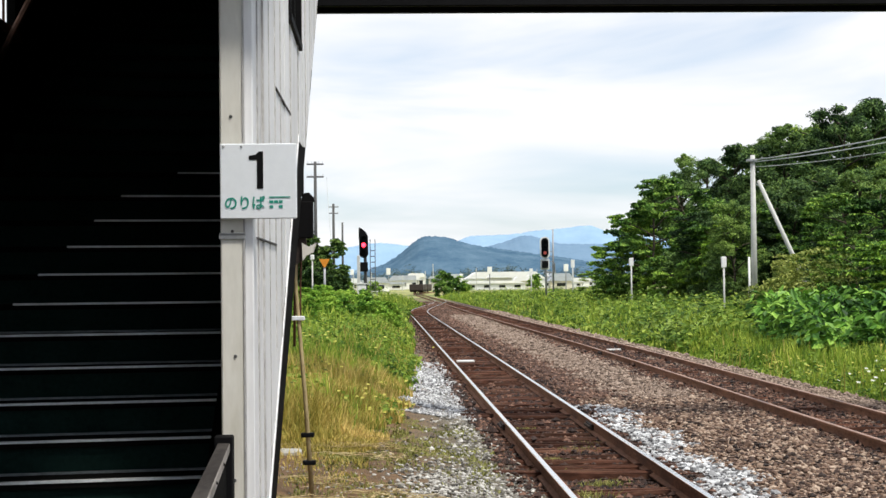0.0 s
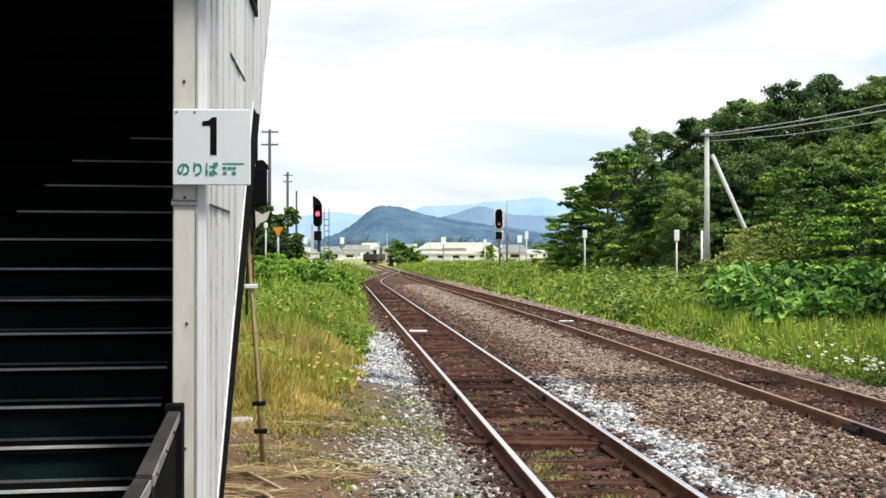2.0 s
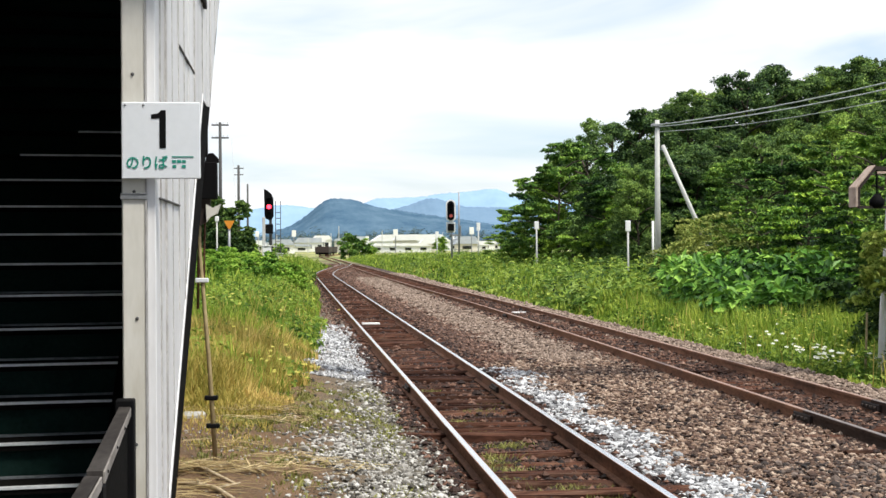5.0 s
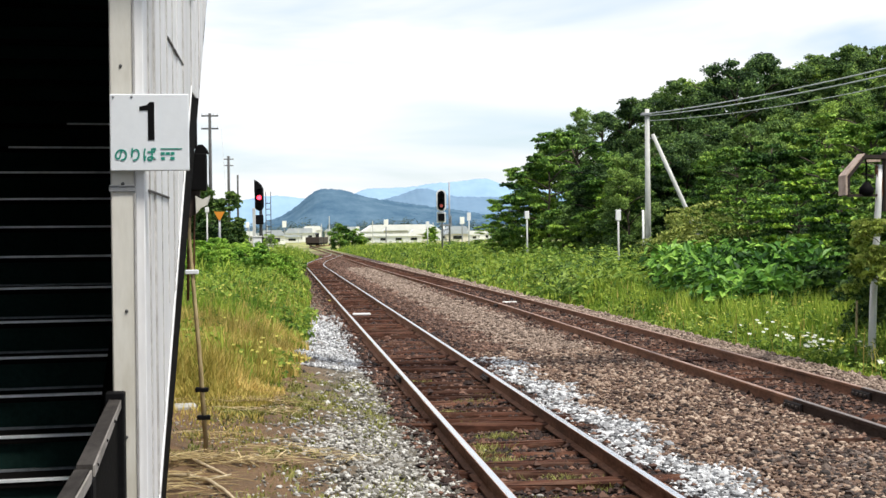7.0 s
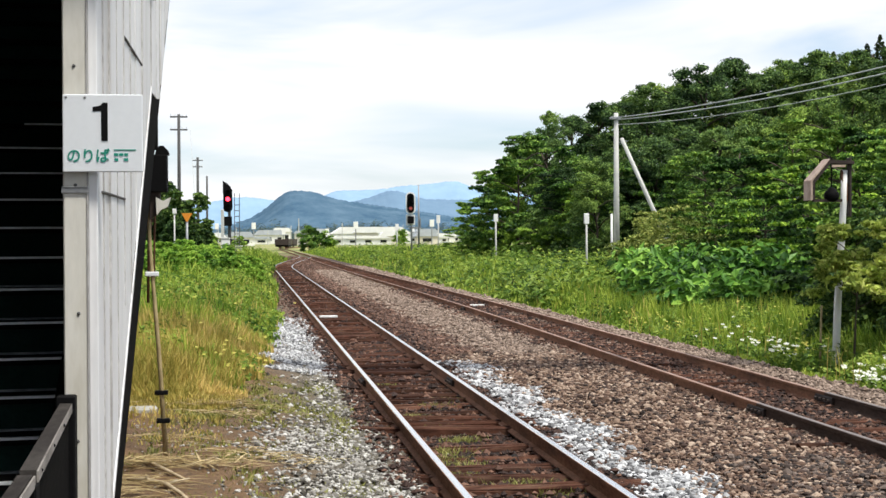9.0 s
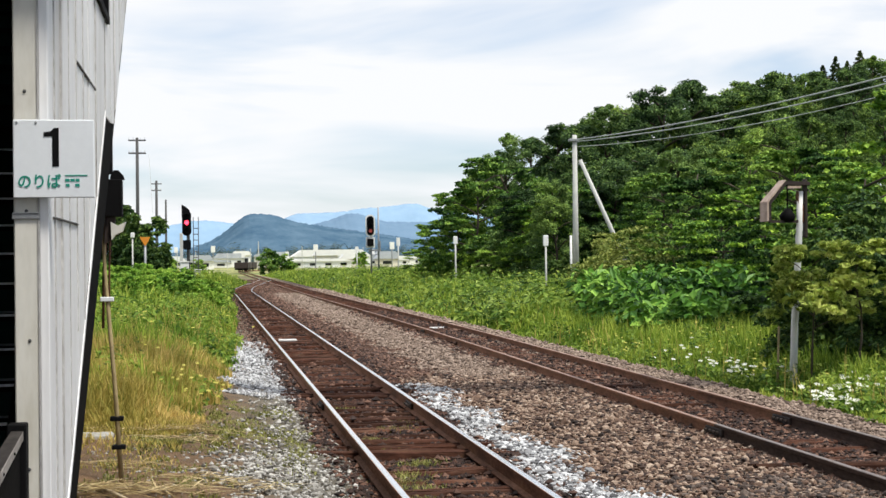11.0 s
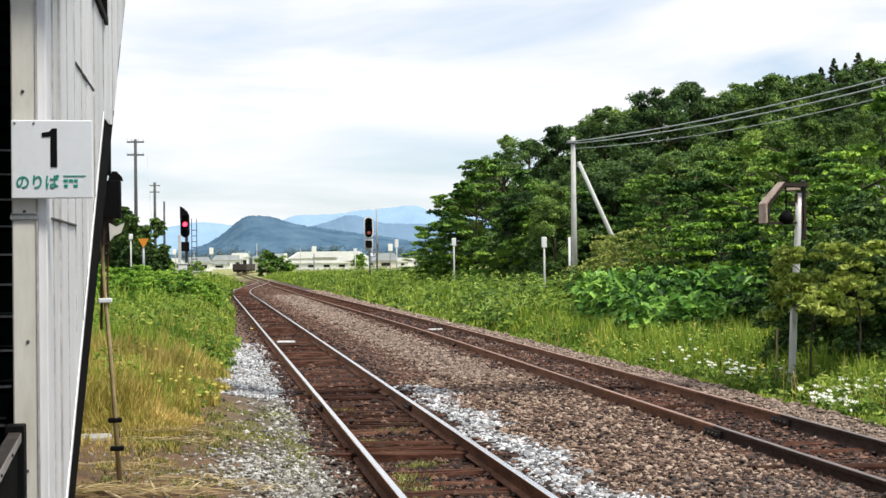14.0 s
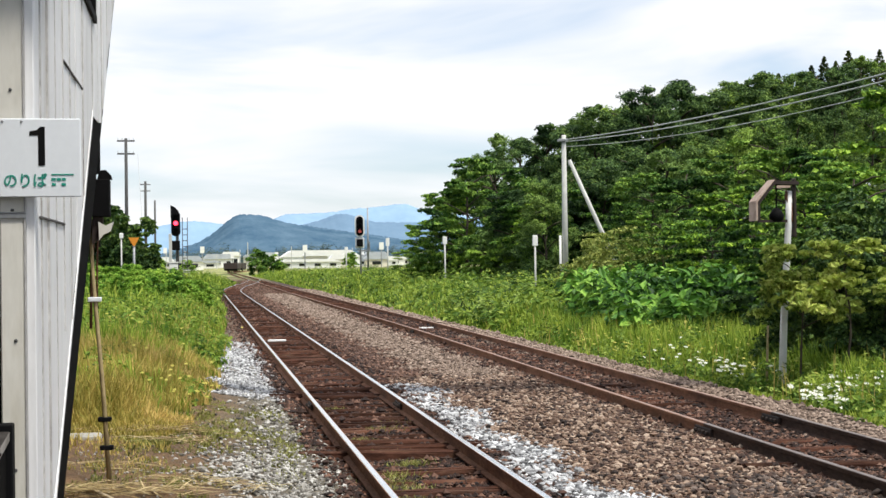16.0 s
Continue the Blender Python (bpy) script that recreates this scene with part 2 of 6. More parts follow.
M_WEED = foliage("fresh_weeds", [(0.22, (0.045, 0.10, 0.014)), (0.5, (0.155, 0.26, 0.034)), (0.8, (0.38, 0.47, 0.08))], 0.35, patch=0.6)
M_STRAW = foliage("dry_grass", [(0.22, (0.27, 0.26, 0.05)), (0.5, (0.50, 0.40, 0.10)), (0.8, (0.74, 0.56, 0.20))], 0.35, patch=0.9)
M_MOSS = foliage("olive_moss", [(0.2, (0.10, 0.11, 0.025)), (0.5, (0.23, 0.24, 0.06)), (0.8, (0.38, 0.38, 0.12))], 0.2, patch=1.2)
M_LITTER = foliage("straw_litter", [(0.2, (0.30, 0.22, 0.10)), (0.5, (0.52, 0.41, 0.21)), (0.8, (0.74, 0.62, 0.38))], 0.1)
M_PETAL = foliage("white_petals", [(0.2, (0.70, 0.72, 0.58)), (0.8, (0.84, 0.84, 0.78))], 0.3)
M_PETALY = foliage("yellow_petals", [(0.2, (0.50, 0.46, 0.08)), (0.8, (0.68, 0.62, 0.16))], 0.3)
M_STONE_BROWN = stones("rust_stained_ballast", [(0.0, (0.014, 0.008, 0.006)), (0.3, (0.068, 0.037, 0.025)), (0.7, (0.19, 0.119, 0.080)), (1.0, (0.43, 0.33, 0.25))])
M_STONE_WHITE = stones("fresh_grey_ballast", [(0.0, (0.05, 0.05, 0.052)), (0.4, (0.27, 0.273, 0.28)), (1.0, (0.70, 0.71, 0.72))])
M_STONE_GREY = stones("grey_gravel", [(0.0, (0.045, 0.04, 0.03)), (0.4, (0.20, 0.188, 0.165)), (1.0, (0.60, 0.585, 0.55))])
M_STONE_TAN = stones("dusty_tan_ballast", [(0.0, (0.10, 0.068, 0.050)), (0.5, (0.215, 0.155, 0.118)), (1.0, (0.37, 0.285, 0.225))])
M_STONE_DARK = stones("dark_track_ballast", [(0.0, (0.008, 0.004, 0.003)), (0.6, (0.045, 0.020, 0.013)), (1.0, (0.20, 0.105, 0.07))])
M_STONE_OILY = stones("oil_stained_ballast", [(0.0, (0.010, 0.007, 0.006)), (0.5, (0.055, 0.038, 0.030)), (1.0, (0.19, 0.145, 0.12))])
M_STONE_RUST = stones("rust_brown_ballast", [(0.0, (0.03, 0.014, 0.009)), (0.5, (0.115, 0.060, 0.039)), (1.0, (0.27, 0.165, 0.12))])


def ground_material():
    """Soil, ballast beds and turf, by place across the line."""
    m, n, l, p = mat_base("ground_cover")
    geo = n.new("ShaderNodeNewGeometry")
    sep = n.new("ShaderNodeSeparateXYZ")
    l.new(geo.outputs["Position"], sep.inputs[0])
    wob = noise_node(n, l, geo.outputs["Position"], 1.3, 3)
    add = n.new("ShaderNodeMath")
    add.operation = "MULTIPLY_ADD"
    l.new(wob.outputs[0], add.inputs[0])
    add.inputs[1].default_value = 0.9
    l.new(sep.outputs[0], add.inputs[2])
    rng = n.new("ShaderNodeMapRange")
    rng.inputs[1].default_value, rng.inputs[2].default_value = -9.55, 10.45
    l.new(add.outputs[0], rng.inputs[0])
    turf, soil, grit = (0.055, 0.075, 0.022), (0.17, 0.105, 0.055), (0.14, 0.125, 0.095)
    # bed and tan darkened: shade of gaps between stones and sleepers is in them
    bed, tan = (0.018, 0.0085, 0.006), (0.062, 0.040, 0.027)
    rust = (0.075, 0.036, 0.022)
    bands = ramp_node(n, [(0.40, turf), (0.44, soil), (0.505, soil), (0.54, grit), (0.575, grit), (0.585, bed), (0.65, bed), (0.66, rust), (0.69, rust), (0.715, tan),
                          (0.76, tan), (0.775, bed), (0.835, bed), (0.85, tan), (0.90, tan), (0.915, turf)])
    l.new(rng.outputs[0], bands.inputs[0])
    far = n.new("ShaderNodeMapRange")
    far.inputs[1].default_value, far.inputs[2].default_value = 150, 260
    l.new(sep.outputs[1], far.inputs[0])
    field = noise_node(n, l, geo.outputs["Position"], 0.02, 3)
    fr = ramp_node(n, [(0.4, (0.14, 0.18, 0.05)), (0.62, (0.42, 0.42, 0.17))])
    l.new(field.outputs[0], fr.inputs[0])
    col = mixed(n, l, "MIX", far.outputs[0], bands.outputs[0], fr.outputs[0])
    fine = noise_node(n, l, geo.outputs["Position"], 28, 5, 0.7)
    fr2 = ramp_node(n, [(0.3, (0.45, 0.45, 0.45)), (0.7, (1.5, 1.45, 1.4))])
    l.new(fine.outputs[0], fr2.inputs[0])
    col = mixed(n, l, "MULTIPLY", 1.0, col, fr2.outputs[0])
    patch = noise_node(n, l, geo.outputs["Position"], 2.4, 5, 0.65)
    pr = ramp_node(n, [(0.35, (0.7, 0.7, 0.7)), (0.7, (1.25, 1.22, 1.15))])
    l.new(patch.outputs[0], pr.inputs[0])
    col = mixed(n, l, "MULTIPLY", 1.0, col, pr.outputs[0])
    l.new(col, p.inputs["Base Color"])
    p.inputs["Roughness"].default_value = 0.95
    b = n.new("ShaderNodeBump")
    b.inputs["Strength"].default_value = 0.7
    b.inputs["Distance"].default_value = 0.05
    l.new(fine.outputs[0], b.inputs["Height"])
    l.new(b.outputs[0], p.inputs["Normal"])
    return m


M_GROUND = ground_material()

# ---- mesh helpers ----
RNG = np.random.default_rng(7)


def link(name, me, material, parent=None, label=""):
    me.materials.append(material)
    ob = new(name, me)
    if parent is not None:
        ob.parent = parent
    if label:
        ob["label"] = label
    return ob


def part(name, bm, material, parent, label="", smooth=False):
    me = bpy.data.meshes.new(name)
    bm.to_mesh(me)
    bm.free()
    if smooth:
        for f in me.polygons:
            f.use_smooth = True
    return link(name, me, material, parent, label)


def empty(name, at=(0, 0, 0), label="", category="", group="", kind=""):
    ob = new(name)
    ob.location = at
    ob.empty_display_size = 0.2
    return tagged(ob, label, category, group, kind)


def np_mesh(name, verts, faces):
    """A mesh from arrays; all faces have the same number of corners."""
    verts, faces = np.asarray(verts, np.float32), np.asarray(faces, np.int32)
    me = bpy.data.meshes.new(name)
    me.vertices.add(len(verts))
    me.vertices.foreach_set("co", verts.ravel())
    k = faces.shape[1]
    me.loops.add(faces.size)
    me.loops.foreach_set("vertex_index", faces.ravel())
    me.polygons.add(len(faces))
    me.polygons.foreach_set("loop_start", np.arange(0, faces.size, k, dtype=np.int32))
    me.update(calc_edges=True)
    me.polygons.foreach_set("use_smooth", np.zeros(len(faces), bool))
    me.validate()
    return me


def box(bm, lo, hi, bevel=0.0):
    """An upright box from corner to corner, with its edges taken off."""
    r = bmesh.ops.create_cube(bm, size=1.0)
    vs = r["verts"]
    for v in vs:
        v.co = Vector([lo[i] + (v.co[i] + 0.5) * (hi[i] - lo[i]) for i in range(3)])
    if bevel:
        es = list({e for v in vs for e in v.link_edges})
        bmesh.ops.bevel(bm, geom=es, offset=bevel, segments=1, affect="EDGES")
    return bm


def boxes(*items, bevel=0.0):
    bm = bmesh.new()
    for lo, hi in items:
        box(bm, lo, hi, bevel)
    return bm


def tube(bm, points, radii, sides=10, cap=True):
    """A tapered tube along points."""
    rings = []
    for i, (p, r) in enumerate(zip(points, radii)):
        p = Vector(p)
        a = Vector(points[max(i - 1, 0)])
        b = Vector(points[min(i + 1, len(points) - 1)])
        q = (b - a).normalized().to_track_quat("Z", "Y")
        rings.append([bm.verts.new(p + q @ Vector((r * math.cos(2 * math.pi * k / sides), r * math.sin(2 * math.pi * k / sides), 0))) for k in range(sides)])
    for a, b in zip(rings, rings[1:]):
        for k in range(sides):
            bm.faces.new((a[k], a[(k + 1) % sides], b[(k + 1) % sides], b[k]))
    if cap:
        bm.faces.new(rings[0][::-1])
        bm.faces.new(rings[-1])
    return bm


def tubes(*items, sides=10):
    bm = bmesh.new()
    for pts, radii in items:
        tube(bm, pts, radii, sides)
    return bm


def prism(bm, outline, lo, hi, axis=0):
    """An outline extruded along one axis from lo to hi."""
    def put(u, v, w):
        return (w, u, v) if axis == 0 else ((u, w, v) if axis == 1 else (u, v, w))
    a = [bm.verts.new(put(u, v, lo)) for u, v in outline]
    b = [bm.verts.new(put(u, v, hi)) for u, v in outline]
    k = len(outline)
    bm.faces.new(a)
    bm.faces.new(b[::-1])
    for i in range(k):
        bm.faces.new((a[i], b[i], b[(i + 1) % k], a[(i + 1) % k]))
    bmesh.ops.recalc_face_normals(bm, faces=bm.faces)
    return bm


def smoothstep(a, b, v):
    u = np.clip((np.asarray(v, float) - a) / (b - a), 0, 1)
    return u * u * (3 - 2 * u)


# ---- ground ----
SECTION_X = [-4800, -60, -6, -1.2, 0.0, 0.7, 1.0, 1.28, 1.42, 2.76, 2.9, 3.1, 3.6, 4.8, 5.35, 5.6, 6.5, 6.8, 7.3, 7.85, 8.3, 9.5, 14, 4800]
SECTION_Z = [-0.3, -0.1, 0.10, 0.13, 0.06, -0.06, -0.115, -0.14, -0.205, -0.205, -0.15, -0.145, -0.15, -0.145, -0.15, -0.172, -0.172, -0.15, -0.14, -0.17, -0.34, -0.15, 0.10, -0.30]


def ground_z(x, y):
    x, y = np.asarray(x, float), np.asarray(y, float)
    z = np.interp(x, SECTION_X, SECTION_Z)
    near = 1 - smoothstep(180, 320, y)
    z = z * near - 0.3 * (1 - near)
    ratio = x / np.maximum(y + 10, 8)
    rise = smoothstep(0.16, 0.45, ratio) * smoothstep(13, 60, x) * (1 - smoothstep(260, 480, y)) * smoothstep(5, 30, y)
    return z + 8.0 * rise * (1 - smoothstep(300, 900, x))


def ground():
    def steps(fine_lo, fine_hi, d, lo, hi):
        a = list(np.arange(fine_lo, fine_hi, d))
        s, v = d, fine_hi
        while v < hi:
            a.append(v)
            s *= 1.18
            v += s
        a.append(hi)
        s, v = d, fine_lo
        while True:
            s *= 1.25
            v -= s
            if v < lo:
                break
            a.insert(0, v)
        a.insert(0, lo)
        return np.array(a)
    xs, ys = steps(-4, 16, 0.1, -4800, 4800), steps(3, 45, 0.35, -4800, 4900)
    gx, gy = np.meshgrid(xs, ys)
    gz = ground_z(gx, gy)
    bump = RNG.normal(0, 0.012, gx.shape) * ((np.abs(gx) < 30) & (gy < 80))
    v = np.stack([gx, gy, gz + bump], -1).reshape(-1, 3)
    w = len(xs)
    i = (np.arange(len(ys) - 1)[:, None] * w + np.arange(w - 1)[None]).ravel()
    me = np_mesh("ground", v, np.stack([i, i + 1, i + w + 1, i + w], -1))
    for f in me.polygons:
        f.use_smooth = True
    tagged(link("ground", me, M_GROUND), "railway ground of brown soil, ballast beds and turf", "ground", kind="structure")


ground()

# ---- railway tracks ----
GAUGE, HEAD = 1.067, 0.065
NEAR_X, MAIN_X = 2.07, 6.0


def near_centre(y):
    return NEAR_X + (5.87 - NEAR_X) * float(smoothstep(95, 172, y))


def main_centre(y):
    """The main line wanders a little before it joins, then bears away to the right."""
    line = sum(float(np.interp(y + o, [-30, 12, 20, 30, 42, 55, 75, 100, 285], [6.0, 6.0, 6.05, 6.18, 6.25, 6.2, 6.0, 5.87, 5.87])) for o in (-6, -3, 0, 3, 6)) / 5
    return line + (min(y, 345) - 285) ** 2 / 900 * (y > 285) + 0.133 * max(y - 345, 0)


def rail_mesh(name, centre, side, ys, parent, body, top, label):
    """A flat-bottomed rail swept along the line, with its running surface as a part."""
    prof = [(-0.061, -0.153), (0.061, -0.153), (0.061, -0.143), (0.012, -0.125), (0.010, -0.045), (0.0325, -0.035), (0.0325, -0.004), (-0.0325, -0.004), (-0.0325, -0.035), (-0.010, -0.045), (-0.012, -0.125), (-0.061, -0.143)]
    k = len(prof)
    v, f = [], []
    tv, tf = [], []
    tprof = [(-0.027, -0.0035), (0.027, -0.0035), (0.024, 0.0), (-0.024, 0.0)]
    for i, y in enumerate(ys):
        x = centre(y) + side * (GAUGE + HEAD) / 2
        v += [(x + a, y, b) for a, b in prof]
        tv += [(x + a, y, b) for a, b in tprof]
        if i:
            o = (i - 1) * k
            f += [(o + j, o + (j + 1) % k, o + k + (j + 1) % k, o + k + j) for j in range(k)]
            o = (i - 1) * 4
            tf += [(o + j, o + (j + 1) % 4, o + 4 + (j + 1) % 4, o + 4 + j) for j in range(4)]
    ob = link(name, np_mesh(name, v, f), body, parent, label)
    link("running_surface", np_mesh("running_surface", tv, tf), top, ob)
    return ob


def sleeper_meshes():
    """Old timber sleepers, split lengthwise by open cracks."""
    out = []
    for k in range(6):
        c1, c2 = -0.035 + RNG.normal(0, 0.012), 0.035 + RNG.normal(0, 0.012)
        top = -0.142
        d = RNG.uniform(0.02, 0.05, 2)
        w = RNG.uniform(0.008, 0.016, 2)
        lift = RNG.normal(0, 0.007, 3)
        outline = [(-0.105, -0.30), (0.105, -0.30), (0.105, top - 0.02), (0.092, top + lift[2]), (c2 + w[1], top + lift[2]), (c2, top - d[1]), (c2 - w[1], top + lift[1]),
                   (c1 + w[0], top + lift[1]), (c1, top - d[0]), (c1 - w[0], top + lift[0]), (-0.09, top + lift[0]), (-0.105, top - 0.025)]
        bm = bmesh.new()
        cuts = [-1.05, -0.5 + RNG.normal(0, 0.08), 0.02, 0.5 + RNG.normal(0, 0.08), 1.05]
        rings = [[bm.verts.new((x + RNG.normal(0, 0.012), u + RNG.normal(0, 0.006), v + RNG.normal(0, 0.005))) for u, v in outline] for x in cuts]
        n = len(outline)
        for p, q in zip(rings, rings[1:]):
            for i in range(n):
                bm.faces.new((p[i], q[i], q[(i + 1) % n], p[(i + 1) % n]))
        bm.faces.new(rings[0])
        bm.faces.new(rings[-1][::-1])
        bmesh.ops.recalc_face_normals(bm, faces=bm.faces)
        me = bpy.data.meshes.new("sleeper")
        bm.to_mesh(me)
        bm.free()
        me.materials.append(M_SLEEPER)
        out.append(me)
    return out


SLEEPERS = sleeper_meshes()


def railway_track(label, centre, y0, y1, pitch, top, last, joints=()):
    t = empty("railway_track", (0, 0, 0), label, "railway track", kind="structure")
    ys = list(np.arange(y0, 90, 4.0)) + list(np.arange(90, min(y1, 170), 2.0)) + list(np.arange(170, max(y1, 171), 8.0)) if y1 > 90 else list(np.arange(y0, y1, 5.0))
    ys = [y for y in ys if y <= y1]
    for s in (-1, 1):
        if joints:
            j = joints[s > 0]
            rail_mesh("rail", centre, s, [y for y in ys if y < j] + [j - 0.006], t, M_DARKRAIL, M_DARKTOP, "dark grimy steel rail up to a bolted joint")
            rail_mesh("rail", centre, s, [j + 0.006] + [y for y in ys if y > j], t, M_RAILRUST, top, "rusty steel rail with a worn head")
        else:
            rail_mesh("rail", centre, s, ys, t, M_RAILRUST, top, "rusty steel rail with a worn head")
    y, k = -12.0, 0
    while y < last:
        ob = new("sleeper", SLEEPERS[(k * 5 + k // 7) % 6])
        ob.parent = t
        turn = -math.atan((centre(y + 0.5) - centre(y - 0.5)))
        ob.matrix_basis = pose(centre(y) + RNG.normal(0, 0.03), y + RNG.normal(0, 0.02), RNG.normal(0, 0.017), 0, RNG.normal(0, 0.6), math.degrees(turn) + RNG.normal(0, 0.9) + (180 if k % 3 == 0 else 0))
        y += pitch
        k += 1
    return t


near_track = railway_track("single railway track with polished railheads on dark timber sleepers", near_centre, -30, 172, 0.62, M_RAILTOP, 140)
main_track = railway_track("rusty main railway track on dark timber sleepers in ballast", main_centre, -30, 430, 0.62, M_DULLTOP, 150, (16.6, 17.6))


def fishplate(x, y, parent):
    bm = boxes(((x - 0.045, y - 0.28, -0.12), (x + 0.045, y + 0.28, -0.04)), bevel=0.008)
    for k in range(4):
        box(bm, (x - 0.075, y - 0.21 + k * 0.13, -0.1), (x + 0.07, y - 0.17 + k * 0.13, -0.065), 0.006)
    part("fishplate", bm, M_WAGON, parent, "dark bolted rail joint")


for fx, fy in ((main_centre(16.6) - 0.566, 16.6), (main_centre(17.6) + 0.566, 17.6), (NEAR_X + 0.566, 20.6), (NEAR_X - 0.566, 20.8), (main_centre(41.7) - 0.566, 41.7)):
    fishplate(fx, fy, main_track if fx > 4 else near_track)
for mx, my in ((1.92, 38.9), (6.42, 44.4)):
    mk = part("marker_plate", boxes(((mx - 0.22, my - 0.09, -0.14), (mx + 0.22, my + 0.09, -0.09)), bevel=0.01), M_WHITEPAINT, near_track if mx < 4 else main_track, "white painted plate across a sleeper")


# ---- loose stones ----
def octa():
    v = np.array([(1, 0, 0), (-1, 0, 0), (0, 1, 0), (0, -1, 0), (0, 0, 1), (0, 0, -1)], float)
    f = np.array([(0, 2, 4), (2, 1, 4), (1, 3, 4), (3, 0, 4), (2, 0, 5), (1, 2, 5), (3, 1, 5), (0, 3, 5)])
    return v, f


def ico():
    bm = bmesh.new()
    bmesh.ops.create_icosphere(bm, subdivisions=1, radius=1)
    v = np.array([tuple(p.co) for p in bm.verts])
    f = np.array([[q.index for q in p.verts] for p in bm.faces])
    bm.free()
    return v, f


def scatter_stones(name, count, x0, x1, y0, y1, size, material, label, shape, edge=0.12, lift=0.3, keep=None):
    """Broken stones strewn over a strip of the ground, more of them towards the near end."""
    y = y0 + (y1 - y0) * RNG.random(count) ** 1.35
    wob = 0.15 * np.sin(y * 1.7) + 0.1 * np.sin(y * 4.1 + 1)
    x = x0 + (x1 - x0) * RNG.random(count) + RNG.normal(0, edge, count) + wob * (edge > 0.05)
    if keep is not None:
        ok = keep(x, y)
        x, y = x[ok], y[ok]
    c = len(x)
    base, tri = shape
    s = size * RNG.lognormal(0, 0.26, c)[:, None, None] * (1 + (y[:, None, None] - y0) * 0.012)
    v = base[None] * RNG.uniform(0.55, 1.25, (c, len(base), 1)) * s * RNG.uniform([0.8, 0.8, 0.5], [1.3, 1.3, 0.9], (c, 3))[:, None]
    a = RNG.uniform(0, 6.283, c)
    ca, sa = np.cos(a)[:, None], np.sin(a)[:, None]
    v = np.stack([v[..., 0] * ca - v[..., 1] * sa, v[..., 0] * sa + v[..., 1] * ca, v[..., 2]], -1)
    z = ground_z(x, y) + s[:, 0, 0] * lift * RNG.uniform(0.2, 1.4, c)
    v += np.stack([x, y, z], -1)[:, None]
    f = tri[None] + (np.arange(c) * len(base))[:, None, None]
    return tagged(link(name, np_mesh(name, v.reshape(-1, 3), f.reshape(-1, 3)), material), label, "ballast", kind="stuff")


ICO, OCTA = ico(), octa()
scatter_stones("brown_ballast", 40000, 3.35, 5.5, 8, 26, 0.0195, M_STONE_BROWN, "rust-stained crushed stone between the two tracks", ICO, 0.12, 0.8)
scatter_stones("brown_ballast", 7000, 6.7, 7.4, 9, 40, 0.021, M_STONE_TAN, "pale crushed stone outside the main track", OCTA, 0.1, 0.8)
scatter_stones("brown_ballast", 16000, 3.9, 5.35, 25, 95, 0.026, M_STONE_TAN, "rust-stained crushed stone along the tracks", OCTA, 0.12, 0.7)
scatter_stones("shoulder_ballast", 9000, 7.0, 7.95, 11, 110, 0.026, M_STONE_TAN, "dusty pale stone shoulder of the main track", OCTA, 0.12, 0.5)
scatter_stones("brown_ballast", 9000, 3.4, 5.4, -8, 8.2, 0.024, M_STONE_BROWN, "rust-stained crushed stone beside the platform", OCTA, 0.12, 0.8)
scatter_stones("gravel", 4000, 0.3, 1.34, -8, 8.2, 0.02, M_STONE_GREY, "grey gravel along the platform edge", OCTA, 0.1, 0.5)
scatter_stones("track_ballast", 7000, 1.2, 2.95, -8, 8.2, 0.024, M_STONE_DARK, "dark rusty stone between sleepers by the platform", OCTA, 0.05, 0.8)
scatter_stones("oily_ballast", 5200, 4.0, 5.5, 8, 13.4, 0.0205, M_STONE_OILY, "dark oil-stained crushed stone beside the main track", ICO, 0.2, 1.0)
scatter_stones("grey_ballast", 14000, 2.93, 3.46, 8, 24.5, 0.019, M_STONE_WHITE, "fresh pale grey crushed stone beside the near track", ICO, 0.07, 0.8)
scatter_stones("track_ballast", 15000, 1.15, 2.95, 8, 30, 0.024, M_STONE_DARK, "dark rusty stone between timber sleepers", OCTA, 0.05, 0.8)
scatter_stones("track_ballast", 22000, 5.2, 6.9, 9, 60, 0.022, M_STONE_DARK, "dark rusty stone between main track sleepers", OCTA, 0.06, 0.85)
scatter_stones("rust_ballast", 4000, 5.3, 6.8, 9, 45, 0.023, M_STONE_RUST, "rusty brown stone half covering main track sleepers", OCTA, 0.06, 0.9)
scatter_stones("rust_ballast", 5000, 2.95, 3.95, 22, 95, 0.024, M_STONE_RUST, "rusty brown stone shoulder of the near track", OCTA, 0.08, 0.7)
scatter_stones("rust_ballast", 3200, 0.55, 1.35, 35, 95, 0.024, M_STONE_RUST, "rusty brown stone beside the grass bank", OCTA, 0.1, 0.6)
scatter_stones("rust_ballast", 6000, 2.4, 5.6, 88, 168, 0.03, M_STONE_RUST, "rusty brown stone where the two tracks join", OCTA, 0.1, 0.7)
scatter_stones("track_ballast", 9000, 1.1, 3.1, 21, 95, 0.026, M_STONE_DARK, "dark rusty stone over far sleepers", OCTA, 0.05, 0.9)
scatter_stones("gravel", 12500, 0.3, 1.34, 8, 21, 0.0165, M_STONE_GREY, "grey gravel beside the near track", ICO, 0.24, 0.5, lambda x, y: RNG.random(len(x)) > 0.92 * smoothstep(14.0, 16.8, y))
scatter_stones("gravel", 700, 0.75, 1.34, 17, 24, 0.02, M_STONE_GREY, "grey gravel shoulder beside the near track", OCTA, 0.12, 0.5)
scatter_stones("gravel", 1100, -1.1, 0.5, 8, 18, 0.011, M_STONE_GREY, "scattered gravel on brown soil", OCTA, 0.2, 0.3)
